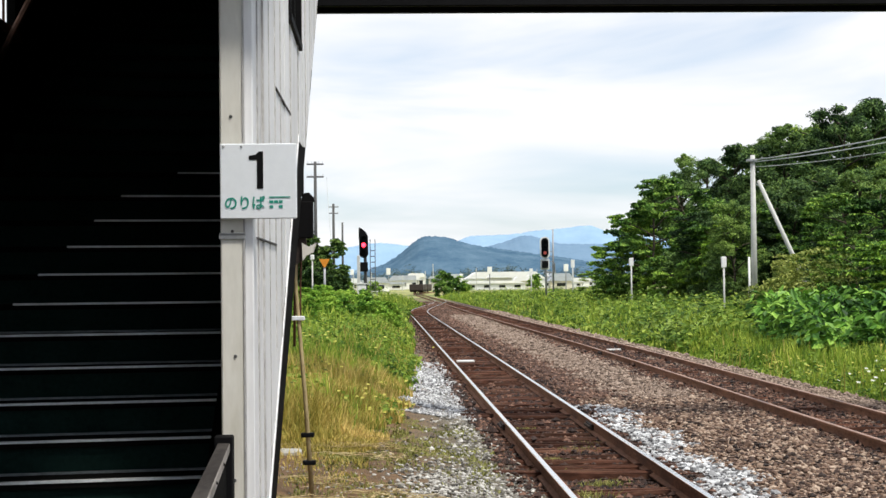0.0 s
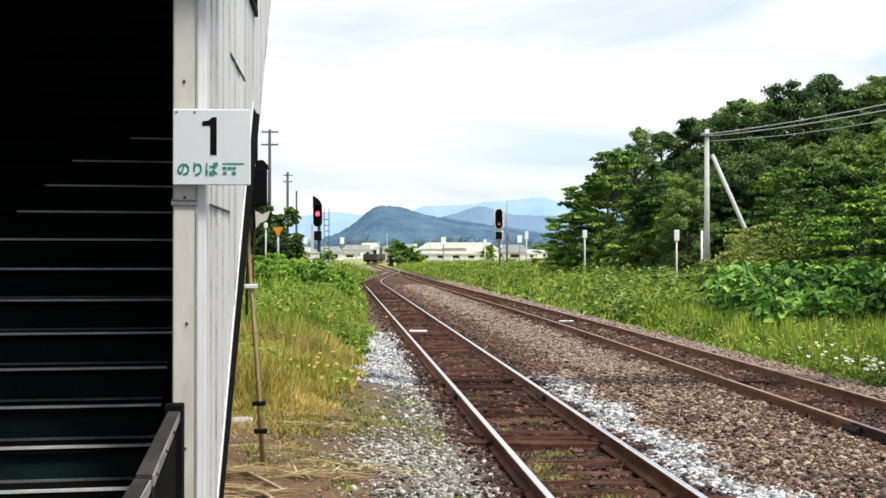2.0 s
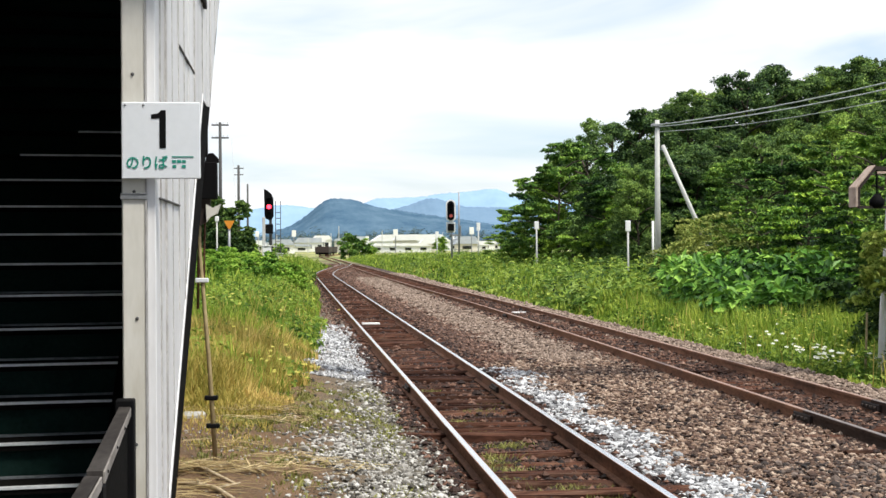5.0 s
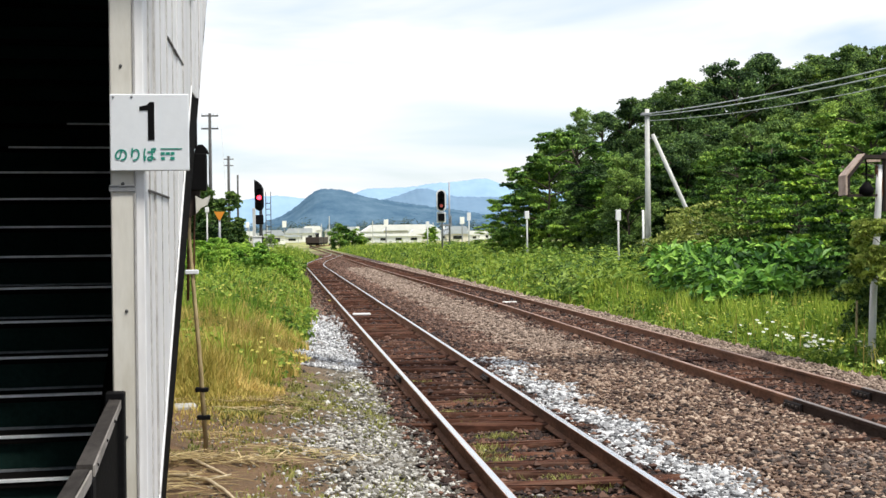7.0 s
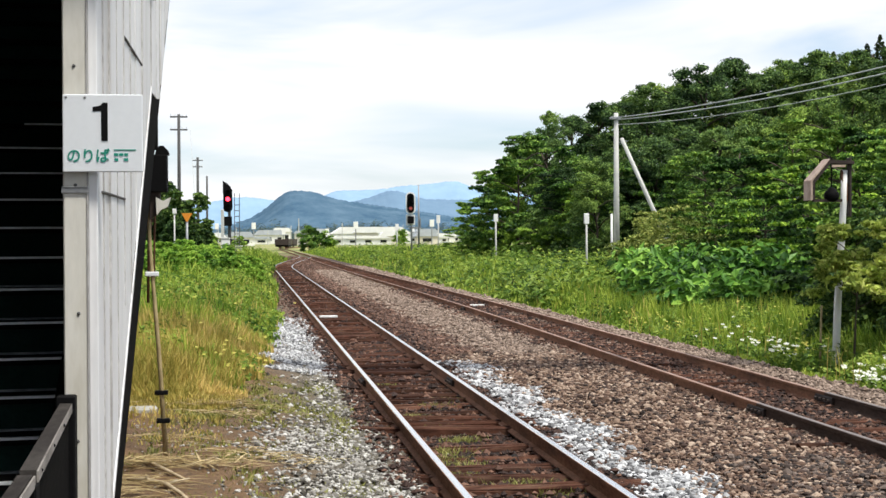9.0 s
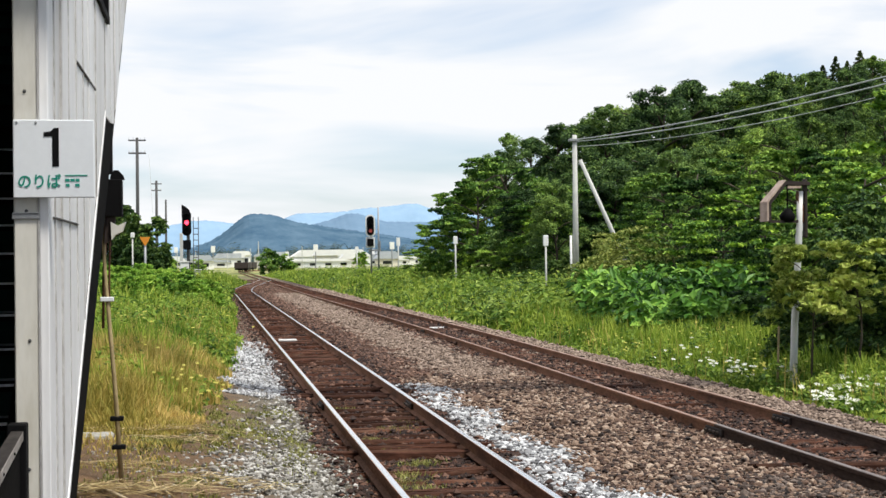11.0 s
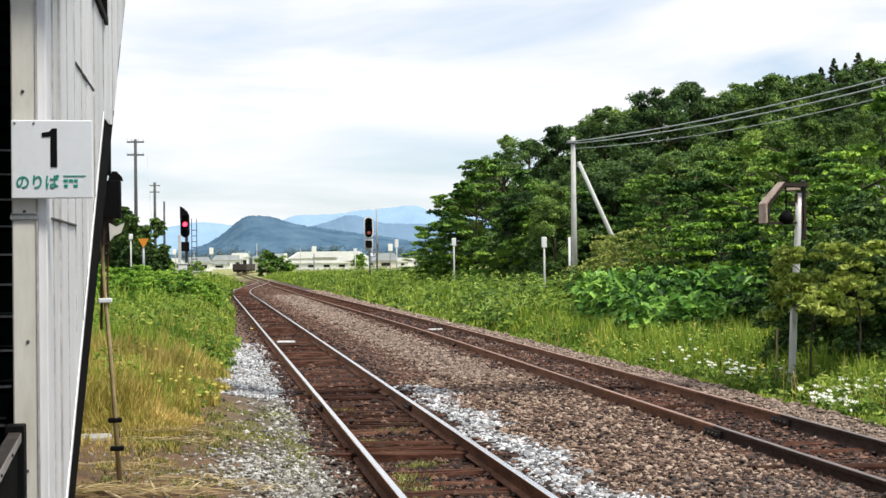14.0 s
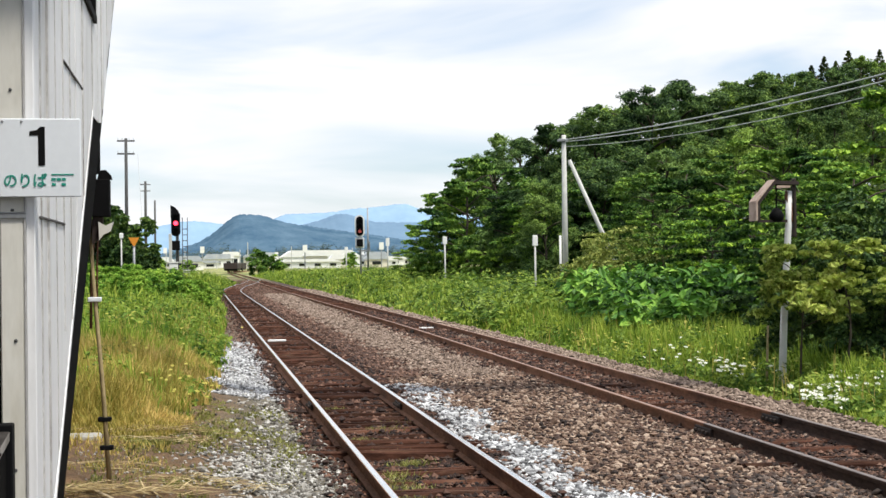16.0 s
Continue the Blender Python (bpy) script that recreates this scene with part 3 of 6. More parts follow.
scatter_stones("pale_gravel", 8500, 0.30, 1.32, 22.0, 38, 0.020, M_STONE_WHITE, "pale bluish gravel shoulder beside grass", OCTA, 0.07, 0.6)

# ---- footbridge stair house ----
RISE, GOING, SKEW = 0.17, 0.28, 0.16
NOSE_Y, NOSE_Z = 7.82, 0.855          # front edge of one step at its right-hand end
WALL_R, WALL_L = -0.665, -2.62
FOOT_Y, HEAD_Y = 7.2, 19.0


def low_edge(y):
    return 0.63 + 0.616 * (y - 8.66)


def white_edge(y):
    """Lower edge of the white boarding: above the stringer, level for a bay, then down on it."""
    if y < 11.099:
        return low_edge(y) + 0.44 + 0.085 * (y - 8.0)
    return 2.83 if y < 12.149 else low_edge(y) + 0.08


def roof_line(y):
    return 3.3 + 0.53 * (y - 7.0)


stairs = empty("stair_house", (-1.6, 7.2, 0.13), "white boarded footbridge stair house with dark steps inside", "stairway", kind="structure")


def s_part(name, bm, material, label="", parent=None, smooth=False):
    ob = part(name, bm, material, parent or stairs, label, smooth)
    if parent is None:
        ob.matrix_parent_inverse = Matrix.Translation((1.6, -7.2, -0.13))
    return ob


def panel(y0, y1, z0a, z0b, z1a, z1b, x_out, t, name="wall_panel", mat=None):
    bm = bmesh.new()
    g = 0.003
    prism(bm, [(y0 + g, z0a), (y1 - g, z0b), (y1 - g, z1b), (y0 + g, z1a)], x_out - t, x_out, 0)
    return s_part(name, bm, mat or M_WHITE)


WIN0, WIN1, WINZ0, WINZ1 = 10.02, 11.38, 3.49, 4.4
edges = [7.24, 7.46, 7.56, 7.80, 8.15, 8.25, 8.69, 8.95, 9.15, 9.60, WIN0, 10.20, 10.70, 11.1, WIN1, 11.75, 12.15, 12.35, 12.9, 13.4, 13.9, 14.4, 14.9, 15.5, 16.1, 16.7, 17.3, 18.0, 18.5, HEAD_Y]
for i, (a, b) in enumerate(zip(edges, edges[1:])):
    out = WALL_R + (0.003 if i % 2 else 0.0) + 0.002 * math.sin(i * 2.3)
    za, zb = max(white_edge(a), 0.10), max(white_edge(b - 0.001), 0.10)
    if WIN0 - 0.01 <= a < WIN1 - 0.01:
        panel(a, b, za, zb, WINZ0, WINZ0, out, 0.05)
        panel(a, b, WINZ1, WINZ1, roof_line(a), roof_line(b), out, 0.05)
    else:
        panel(a, b, za, zb, roof_line(a), roof_line(b), out, 0.05)
# thin strips whose dark colour holds the dirt and shade of lapped board edges
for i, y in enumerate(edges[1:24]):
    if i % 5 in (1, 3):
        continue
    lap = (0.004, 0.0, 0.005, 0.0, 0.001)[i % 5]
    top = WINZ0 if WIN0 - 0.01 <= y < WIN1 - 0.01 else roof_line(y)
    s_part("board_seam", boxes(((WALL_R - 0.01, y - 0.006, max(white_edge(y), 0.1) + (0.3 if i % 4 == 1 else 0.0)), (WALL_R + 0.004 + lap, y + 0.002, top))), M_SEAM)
# window in the side wall
win = s_part("window_frame", boxes(((WALL_R - 0.05, WIN0, WINZ0), (WALL_R + 0.025, WIN1, WINZ0 + 0.05)), ((WALL_R - 0.05, WIN0, WINZ1 - 0.05), (WALL_R + 0.02, WIN1, WINZ1)),
                                ((WALL_R - 0.05, WIN0, WINZ0 + 0.05), (WALL_R + 0.02, WIN0 + 0.05, WINZ1 - 0.05)), ((WALL_R - 0.05, WIN1 - 0.05, WINZ0 + 0.05), (WALL_R + 0.02, WIN1, WINZ1 - 0.05)),
                                ((WALL_R - 0.04, 10.67, WINZ0 + 0.05), (WALL_R + 0.01, 10.72, WINZ1 - 0.05))), M_BLACK, "black window frame")
part("pane", boxes(((WALL_R - 0.03, WIN0 + 0.05, WINZ0 + 0.05), (WALL_R - 0.022, WIN1 - 0.05, WINZ1 - 0.05))), M_GLASS, win)
# seams of the cladding
for y0, y1, z in ((8.70, 10.12, 2.895), (7.38, 8.68, 2.02)):
    s_part("cladding_seam", boxes(((WALL_R, y0, z - 0.006), (WALL_R + 0.012, y1, z + 0.004)), bevel=0.002), M_DARKPOLE, "dark lapped edge of the cladding")
# corner post with its trim
bm = boxes(((-0.802, 7.08, 0.1), (-0.695, 7.24, 4.0)), bevel=0.006)
post = s_part("corner_post", bm, M_CREAM, "cream painted timber corner post")
part("corner_trim", boxes(((-0.695, 7.10, 0.1), (-0.655, 7.235, 4.0)), bevel=0.004), M_WHITE, post, "white corner trim board")
part("post_band", boxes(((-0.808, 7.070, 2.005), (-0.69, 7.09, 2.028)), ((-0.806, 7.066, 2.028), (-0.692, 7.074, 2.034)), bevel=0.002), M_STEEL, post, "grey metal band")
for nx, nz in ((-0.752, 2.56), (-0.738, 1.478), (-0.748, 2.04), (-0.745, 0.92)):
    b = bmesh.new()
    bmesh.ops.create_uvsphere(b, u_segments=8, v_segments=5, radius=0.008, matrix=pose(nx, 7.08, nz))
    part("nail", b, M_DARKPOLE, post)
part("corner_joint", boxes(((-0.699, 7.074, 0.1), (-0.693, 7.1, 4.0))), M_SEAM, post, "dark joint beside the corner post")
# sloping lower edge: white strip added as its highlight line, dark stringer below it
b = bmesh.new()
prism(b, [(7.6, white_edge(7.6) - 0.02), (11.09, white_edge(11.09) - 0.02), (11.09, white_edge(11.09) + 0.03), (7.6, white_edge(7.6) + 0.03)], WALL_R + 0.004, WALL_R + 0.010, 0)
s_part("edge_board", b, M_WHITE, "white strip added as the highlight line of the sloping edge")
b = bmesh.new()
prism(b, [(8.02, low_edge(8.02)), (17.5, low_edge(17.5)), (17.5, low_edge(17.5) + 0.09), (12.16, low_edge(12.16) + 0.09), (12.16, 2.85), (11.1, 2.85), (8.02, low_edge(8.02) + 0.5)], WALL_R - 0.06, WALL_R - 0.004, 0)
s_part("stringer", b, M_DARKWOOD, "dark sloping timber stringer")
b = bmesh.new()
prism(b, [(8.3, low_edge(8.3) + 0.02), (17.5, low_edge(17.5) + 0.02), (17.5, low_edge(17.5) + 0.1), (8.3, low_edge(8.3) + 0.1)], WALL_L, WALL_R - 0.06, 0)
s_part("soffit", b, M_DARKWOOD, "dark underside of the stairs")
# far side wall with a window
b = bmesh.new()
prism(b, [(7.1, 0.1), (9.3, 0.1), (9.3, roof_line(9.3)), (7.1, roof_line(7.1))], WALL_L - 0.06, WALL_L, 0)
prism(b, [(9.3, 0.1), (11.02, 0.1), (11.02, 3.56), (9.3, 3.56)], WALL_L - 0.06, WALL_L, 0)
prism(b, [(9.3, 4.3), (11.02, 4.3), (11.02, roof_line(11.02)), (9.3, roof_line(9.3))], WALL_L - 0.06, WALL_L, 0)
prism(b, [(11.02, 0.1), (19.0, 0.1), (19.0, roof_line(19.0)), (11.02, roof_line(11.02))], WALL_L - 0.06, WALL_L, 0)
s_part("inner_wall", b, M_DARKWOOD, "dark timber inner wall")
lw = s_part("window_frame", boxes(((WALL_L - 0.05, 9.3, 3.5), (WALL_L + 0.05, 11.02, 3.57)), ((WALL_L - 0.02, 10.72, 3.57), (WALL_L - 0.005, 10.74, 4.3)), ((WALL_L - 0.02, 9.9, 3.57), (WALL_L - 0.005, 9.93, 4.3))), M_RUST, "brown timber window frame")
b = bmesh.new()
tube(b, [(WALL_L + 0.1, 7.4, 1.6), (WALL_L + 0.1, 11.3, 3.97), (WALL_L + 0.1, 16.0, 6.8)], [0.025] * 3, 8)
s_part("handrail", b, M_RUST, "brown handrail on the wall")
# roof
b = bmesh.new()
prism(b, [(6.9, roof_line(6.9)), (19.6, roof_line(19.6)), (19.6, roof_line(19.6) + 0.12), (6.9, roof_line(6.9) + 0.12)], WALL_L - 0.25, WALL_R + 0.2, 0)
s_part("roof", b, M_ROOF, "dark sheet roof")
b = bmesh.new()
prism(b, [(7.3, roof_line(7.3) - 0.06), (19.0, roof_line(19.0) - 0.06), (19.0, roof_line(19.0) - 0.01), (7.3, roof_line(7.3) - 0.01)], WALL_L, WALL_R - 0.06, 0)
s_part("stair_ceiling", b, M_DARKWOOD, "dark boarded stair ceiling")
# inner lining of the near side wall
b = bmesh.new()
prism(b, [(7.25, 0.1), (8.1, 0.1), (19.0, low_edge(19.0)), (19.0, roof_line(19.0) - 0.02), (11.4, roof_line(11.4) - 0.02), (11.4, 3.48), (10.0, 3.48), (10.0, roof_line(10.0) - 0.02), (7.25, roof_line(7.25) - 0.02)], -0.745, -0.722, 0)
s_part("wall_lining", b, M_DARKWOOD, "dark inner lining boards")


def step_y(k, x):
    return NOSE_Y + GOING * k + SKEW * (x + 0.8)


def step(k):
    """One step: dark tread and riser, worn metal nosing and a thin strip at the back."""
    z = NOSE_Z + RISE * k
    xl, xr = WALL_L + 0.01, -0.955
    def slab(y0, y1, z0, z1, name, mat, parent=None, label="", xl=xl):
        b = bmesh.new()
        prism(b, [(xl, step_y(k, xl) + y0), (xr, step_y(k, xr) + y0), (xr, step_y(k, xr) + y1), (xl, step_y(k, xl) + y1)], z0, z1, 2)
        return s_part(name, b, mat, label, parent)
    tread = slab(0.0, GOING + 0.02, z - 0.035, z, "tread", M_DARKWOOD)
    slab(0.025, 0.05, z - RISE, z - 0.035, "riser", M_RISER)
    # higher nosings cut shorter, then left off: the fade into darkness as shape
    if k > 10:
        return
    n1 = slab(-0.006, 0.03, z - 0.009, z + 0.003, "nosing", M_NOSING, None, "worn pale metal nosing", xl if k < 3 else xr - float(np.interp(k, [3, 4, 6, 8, 9, 10], [1.40, 1.30, 1.14, 0.92, 0.80, 0.48])))
    if k < 5:
        slab(GOING - 0.005, GOING + 0.02, z + 0.001, z + 0.012, "tread_strip", M_STRIP, None, "thin pale strip at the back of a tread")


for k in range(-4, 28):
    step(k)
b = bmesh.new()
prism(b, [(6.75, 0.12), (8.0, 0.12), (16.6, 5.3), (16.6, 6.22), (6.75, 0.25)], -0.955, -0.746, 0)
s_part("inner_stringer", b, M_DARKWOOD, "dark stepped stringer inside the stairs")
b = boxes(((WALL_L, 16.2, 5.70), (WALL_R - 0.06, 18.92, 5.80)))
s_part("landing", b, M_DARKWOOD, "dark landing at the top of the stairs")

# unseen wall added so no light enters from the top end
s_part("end_wall", boxes(((WALL_L, 18.93, 5.8), (WALL_R - 0.06, 18.98, roof_line(19.0)))), M_DARKWOOD, "unseen dark wall added to stop light at the landing")
# header added out of view to cut the light reaching upper steps
b = boxes(((WALL_L, 7.12, 3.12), (-0.80, 7.2, 3.6)))
s_part("lintel", b, M_DARKWOOD, "unseen dark header added to cut light into the stairs")

# unseen closing walls and roof behind and beside the camera, added to block light
tagged(part("wall_station", boxes(((-3.4, -5.2, 0.0), (-3.2, 7.0, 5.0)), ((-3.2, -5.2, 0.0), (-0.9, -5.0, 5.0))), M_WALLB, None), "plain unseen wall added to block sun and sky", "wall", kind="structure")
tagged(part("canopy", boxes(((-3.2, -5.0, 3.12), (-0.92, 7.04, 3.3))), M_DARKWOOD, None), "unseen dark roof added to keep light off the stairs", "roof", kind="structure")
# platform out of view, darkened so little light bounces onto the steps
tagged(part("platform", boxes(((-3.2, -5.0, -0.2), (0.15, 6.6, 0.16)), bevel=0.02), M_ASPHALT, None), "unseen platform end kept dark to limit bounced light", "platform", kind="structure")

# low rail beside the foot of the stairs
rail = empty("stair_railing", (-0.72, 6.0, 0.13), "dark timber railing with a worn grey cap at the stair foot", "railing")


def r_part(name, bm, mat, label=""):
    ob = part(name, bm, mat, rail, label)
    ob.matrix_parent_inverse = Matrix.Translation((0.72, -6.0, -0.13))
    return ob


def slanted(y0, x0, y1, x1, w, z0, z1):
    b = bmesh.new()
    prism(b, [(x0 - w, y0), (x0, y0), (x1, y1), (x1 - w, y1)], z0, z1, 2)
    return b


r_part("cap", slanted(7.06, -0.762, 4.96, -0.645, 0.05, 1.065, 1.10), M_CAP, "worn grey top rail")
r_part("cap", slanted(4.93, -0.652, 3.2, -0.585, 0.045, 1.055, 1.09), M_CAP, "worn grey top rail")
r_part("cap_edge", slanted(7.0, -0.757, 4.96, -0.638, 0.006, 1.062, 1.097), M_RAILEDGE, "pale worn edge strip")
r_part("cap_edge", slanted(4.93, -0.643, 3.2, -0.578, 0.006, 1.052, 1.087), M_RAILEDGE, "pale worn edge strip")
r_part("side_board", slanted(7.06, -0.775, 3.2, -0.598, 0.03, 0.45, 1.05), M_DARKWOOD, "dark side board")
for ny, nx in ((6.3, -0.716), (5.7, -0.682), (5.1, -0.648)):
    b = bmesh.new()
    bmesh.ops.create_uvsphere(b, u_segments=8, v_segments=5, radius=0.007, matrix=pose(nx, ny, 1.08))
    r_part("nail", b, M_BLACK, "dark nail head")
for py, px in ((7.0, -0.755), (4.945, -0.65), (3.2, -0.585)):
    r_part("newel", boxes(((px - 0.07, py - 0.045, 0.12), (px + 0.012, py + 0.045, 1.13 if py > 6 else 1.062)), bevel=0.006), M_BLACK, "black square post")

# number sign of the boarding place
sign = empty("platform_sign", (-0.626, 7.05, 2.095), "white square sign with black number and green lettering on the post", "sign")


def sg(name, bm, mat, label=""):
    return part(name, bm, mat, sign, label)


sg("board", boxes(((-0.172, -0.012, 0.0), (0.172, 0.004, 0.338)), bevel=0.004), M_SIGN, "white enamel board")


def lettering(text, size, x, z, mat, name, wide=1.0, bold=0.0):
    cu = bpy.data.curves.new("lettering", "FONT")
    cu.body, cu.size, cu.extrude, cu.offset = text, size, 0.0015, bold
    cu.align_x, cu.align_y = "CENTER", "CENTER"
    tmp = bpy.data.objects.new("tmp", cu)
    scene.collection.objects.link(tmp)
    me = bpy.data.meshes.new_from_object(tmp.evaluated_get(bpy.context.evaluated_depsgraph_get()))
    bpy.data.objects.remove(tmp)
    me.name = name
    ob = link(name, me, mat, sign)
    ob.matrix_basis = pose(x, -0.0135, z, 90, 0, 0) @ Matrix.Diagonal((wide, 1, 1, 1))
    return ob


nb = bmesh.new()
prism(nb, [(-0.006, 0.135), (0.022, 0.135), (0.022, 0.302), (0.002, 0.302), (-0.012, 0.288), (-0.042, 0.283), (-0.042, 0.264), (-0.006, 0.266)], -0.0145, -0.012, 1)
sg("numeral", nb, M_BLACK, "black numeral one")
lettering("\u306e\u308a\u3070", 0.066, -0.062, 0.067, M_GREENINK, "lettering", 0.93, 0.001)
for bx0, bx1, bz0, bz1 in ((0.048, 0.142, 0.094, 0.099), (0.048, 0.066, 0.070, 0.082), (0.070, 0.088, 0.070, 0.082), (0.092, 0.108, 0.070, 0.082), (0.050, 0.066, 0.048, 0.060), (0.090, 0.108, 0.048, 0.060)):
    sg("text_bar", boxes(((bx0, -0.0145, bz0), (bx1, -0.012, bz1))), M_GREENINK)
for bx in (-0.155, -0.075):
    b = bmesh.new()
    bmesh.ops.create_uvsphere(b, u_segments=8, v_segments=4, radius=0.006, matrix=pose(bx, -0.012, 0.325))
    sg("screw", b, M_STEEL)

# ---- footbridge deck over the tracks ----
bridge = empty("footbridge", (9.5, 20.2, -0.2), "dark enclosed footbridge deck spanning both tracks", "footbridge", kind="structure")


def b_part(name, bm, mat, label=""):
    ob = part(name, bm, mat, bridge, label)
    ob.matrix_parent_inverse = Matrix.Translation((-9.5, -20.2, 0.2))
    return ob


b_part("girder", boxes(((WALL_L, 20.6, 5.445), (13.0, 20.7, 5.9)), bevel=0.01), M_BLACK, "dark steel girder")
b_part("girder", boxes(((WALL_L, 21.3, 5.48), (13.0, 21.42, 6.0)), bevel=0.01), M_BLACK, "dark steel girder")
b_part("deck", boxes(((WALL_L, 20.7, 5.7), (13.0, 21.3, 5.8))), M_DARKWOOD)
for sx in (12.4,):
    for sy in (20.75, 21.25):
        b_part("pier", boxes(((sx - 0.12, sy - 0.12, -0.4), (sx + 0.12, sy + 0.12, 5.7))), M_STEEL)
for sy in (20.8, 21.1):
    b_part("pier", boxes(((-2.5, sy - 0.1, 0.0), (-2.3, sy + 0.1, 5.7))), M_STEEL)

# ---- lamp housing and leaning pole behind the stair wall ----
lamp = empty("platform_lamp_post", (-0.653, 12.6, 0.1), "leaning weathered pole with a black lamp housing and clamps", "lamp post")


def l_part(name, bm, mat, label="", smooth=False):
    ob = part(name, bm, mat, lamp, label, smooth)
    ob.matrix_parent_inverse = Matrix.Translation((0.653, -12.6, -0.1))
    return ob


l_part("pole", tubes(([(-0.653, 12.6, 0.05), (-0.70, 12.6, 0.85), (-0.768, 12.6, 1.75), (-0.785, 12.6, 2.3)], [0.020, 0.018, 0.015, 0.013])), M_BAMBOO, "thin weathered pole", True)
l_part("stay", tubes(([(-0.795, 12.75, 1.3), (-0.785, 12.70, 1.7), (-0.745, 12.65, 2.3)], [0.011, 0.012, 0.012])), M_RUST, "rusty stay", True)
l_part("stay", tubes(([(-0.738, 12.62, 1.42), (-0.735, 12.62, 1.8), (-0.72, 12.62, 2.2)], [0.008, 0.008, 0.008])), M_RUST, "thin rusty cable", True)
for cz, cx in ((0.38, -0.672), (0.60, -0.685), (1.53, -0.752)):
    l_part("clamp", boxes(((cx - 0.055, 12.57, cz - 0.018), (cx + 0.05, 12.64, cz + 0.018)), bevel=0.006), M_BLACK if cz < 1 else M_SIGN, "black clamp" if cz < 1 else "white insulator")
hb = boxes(((-0.775, 12.5, 2.17), (-0.628, 12.68, 2.46)), bevel=0.006)
box(hb, (-0.765, 12.52, 2.50), (-0.70, 12.6, 3.05), 0.006)
l_part("housing", hb, M_BLACK, "black metal lamp housing")
hb = bmesh.new()
prism(hb, [(-0.72, 2.46), (-0.612, 2.46), (-0.622, 2.495), (-0.655, 2.53), (-0.69, 2.53), (-0.715, 2.49)], 12.52, 12.66, 1)
l_part("vent_cap", hb, M_BLACK, "black vent cap")
hb = bmesh.new()
prism(hb, [(-0.76, 2.17), (-0.68, 2.17), (-0.70, 2.00), (-0.765, 1.96)], 12.54, 12.64, 1)
l_part("bracket", hb, M_WAGON, "dark brown bracket")
hb = bmesh.new()
prism(hb, [(-0.715, 2.13), (-0.66, 2.10), (-0.60, 2.13), (-0.625, 2.055), (-0.68, 2.03), (-0.71, 1.99)], 12.50, 12.58, 1)
l_part("reflector", hb, M_CREAM, "cream reflector under the housing")

# pale slab in the grass
b = boxes(((-1.8, 15.55, 0.02), (-0.90, 15.8, 0.17)), bevel=0.02)
tagged(part("concrete_slab", b, M_CONC, None), "pale concrete slab edge lying in dry grass", "slab")


# branches lying on the soil by the leaning pole
def fallen_branch(points, radii, label, twig=None):
    p = empty("fallen_branch", (points[0][0], points[0][1], gz(points[0][0], points[0][1])), label, "branch", "branches on the soil")
    o = Vector((points[0][0], points[0][1], gz(points[0][0], points[0][1])))
    pts = [Vector((x, y, gz(x, y) + r * 0.8 + h)) - o for (x, y, h), r in zip(points, radii)]
    part("stem", tubes((pts, radii), sides=7), M_DEADWOOD, p, smooth=True)
    if twig:
        a = pts[twig[0]]
        part("twig", tubes(([a, a + Vector(twig[1])], [radii[twig[0]] * 0.6, radii[twig[0]] * 0.3]), sides=6), M_DEADWOOD, p, smooth=True)


# ---- poles, signals, posts ----
def gz(x, y):
    return float(ground_z(x, y))


def utility_pole(x, y, top, r, arms, label, mat=None):
    p = empty("utility_pole", (x, y, gz(x, y)), label, "utility pole")
    h = top - gz(x, y)
    part("pole", tubes(([(0, 0, -0.3), (0, 0, h * 0.5), (0, 0, h)], [r, r * 0.85, r * 0.7])), mat or M_POLE, p, smooth=True)
    for z, w in arms:
        part("crossarm", boxes(((-w, -0.06, h - z - 0.07), (w, 0.06, h - z + 0.07)), bevel=0.01), mat or M_STEEL, p)
        for s in (-0.9, -0.4, 0.4, 0.9):
            part("insulator", tubes(([(s * w, 0, h - z + 0.07), (s * w, 0, h - z + 0.28)], [0.06, 0.045]), sides=6), M_SIGN, p)
    return p


fallen_branch([(-0.90, 11.24, 0.0), (-0.73, 11.2, 0.015), (-0.576, 11.0, 0.02), (-0.456, 10.65, 0.015), (-0.337, 10.23, 0.0)], [0.016, 0.018, 0.017, 0.014, 0.009], "pale dry branch lying bent on brown soil", (2, (0.16, 0.10, 0.02)))
fallen_branch([(-0.95, 12.22, 0.0), (-0.735, 12.0, 0.02), (-0.57, 11.56, 0.02), (-0.446, 11.37, 0.0)], [0.013, 0.016, 0.014, 0.009], "dry straw-coloured stalk lying on cut grass", (1, (0.22, 0.02, 0.02)))
right_pole = utility_pole(18.82, 80, 8.2, 0.17, (), "tall grey concrete pole with a slanting strut and cables")
h0 = gz(18.82, 80)
part("strut", tubes(([(0.25, -0.1, 6.9 - h0), (2.42, -0.1, 2.1 - h0), (3.2, -0.1, 0.3 - h0)], [0.10, 0.115, 0.12])), M_POLE, right_pole, "slanting concrete strut", True)
part("cap_fitting", boxes(((-0.3, -0.2, 7.85 - h0), (0.2, 0.2, 8.0 - h0)), bevel=0.02), M_STEEL, right_pole)
part("conduit", tubes(([(-0.28, -0.1, -0.2), (-0.28, -0.1, 3.0 - h0)], [0.06, 0.06])), M_WHITEPAINT, right_pole, "pale conduit", True)
far_pole = utility_pole(24.5, 44, 8.3, 0.17, ((0.5, 0.8),), "grey concrete pole at the wood edge carrying cables")


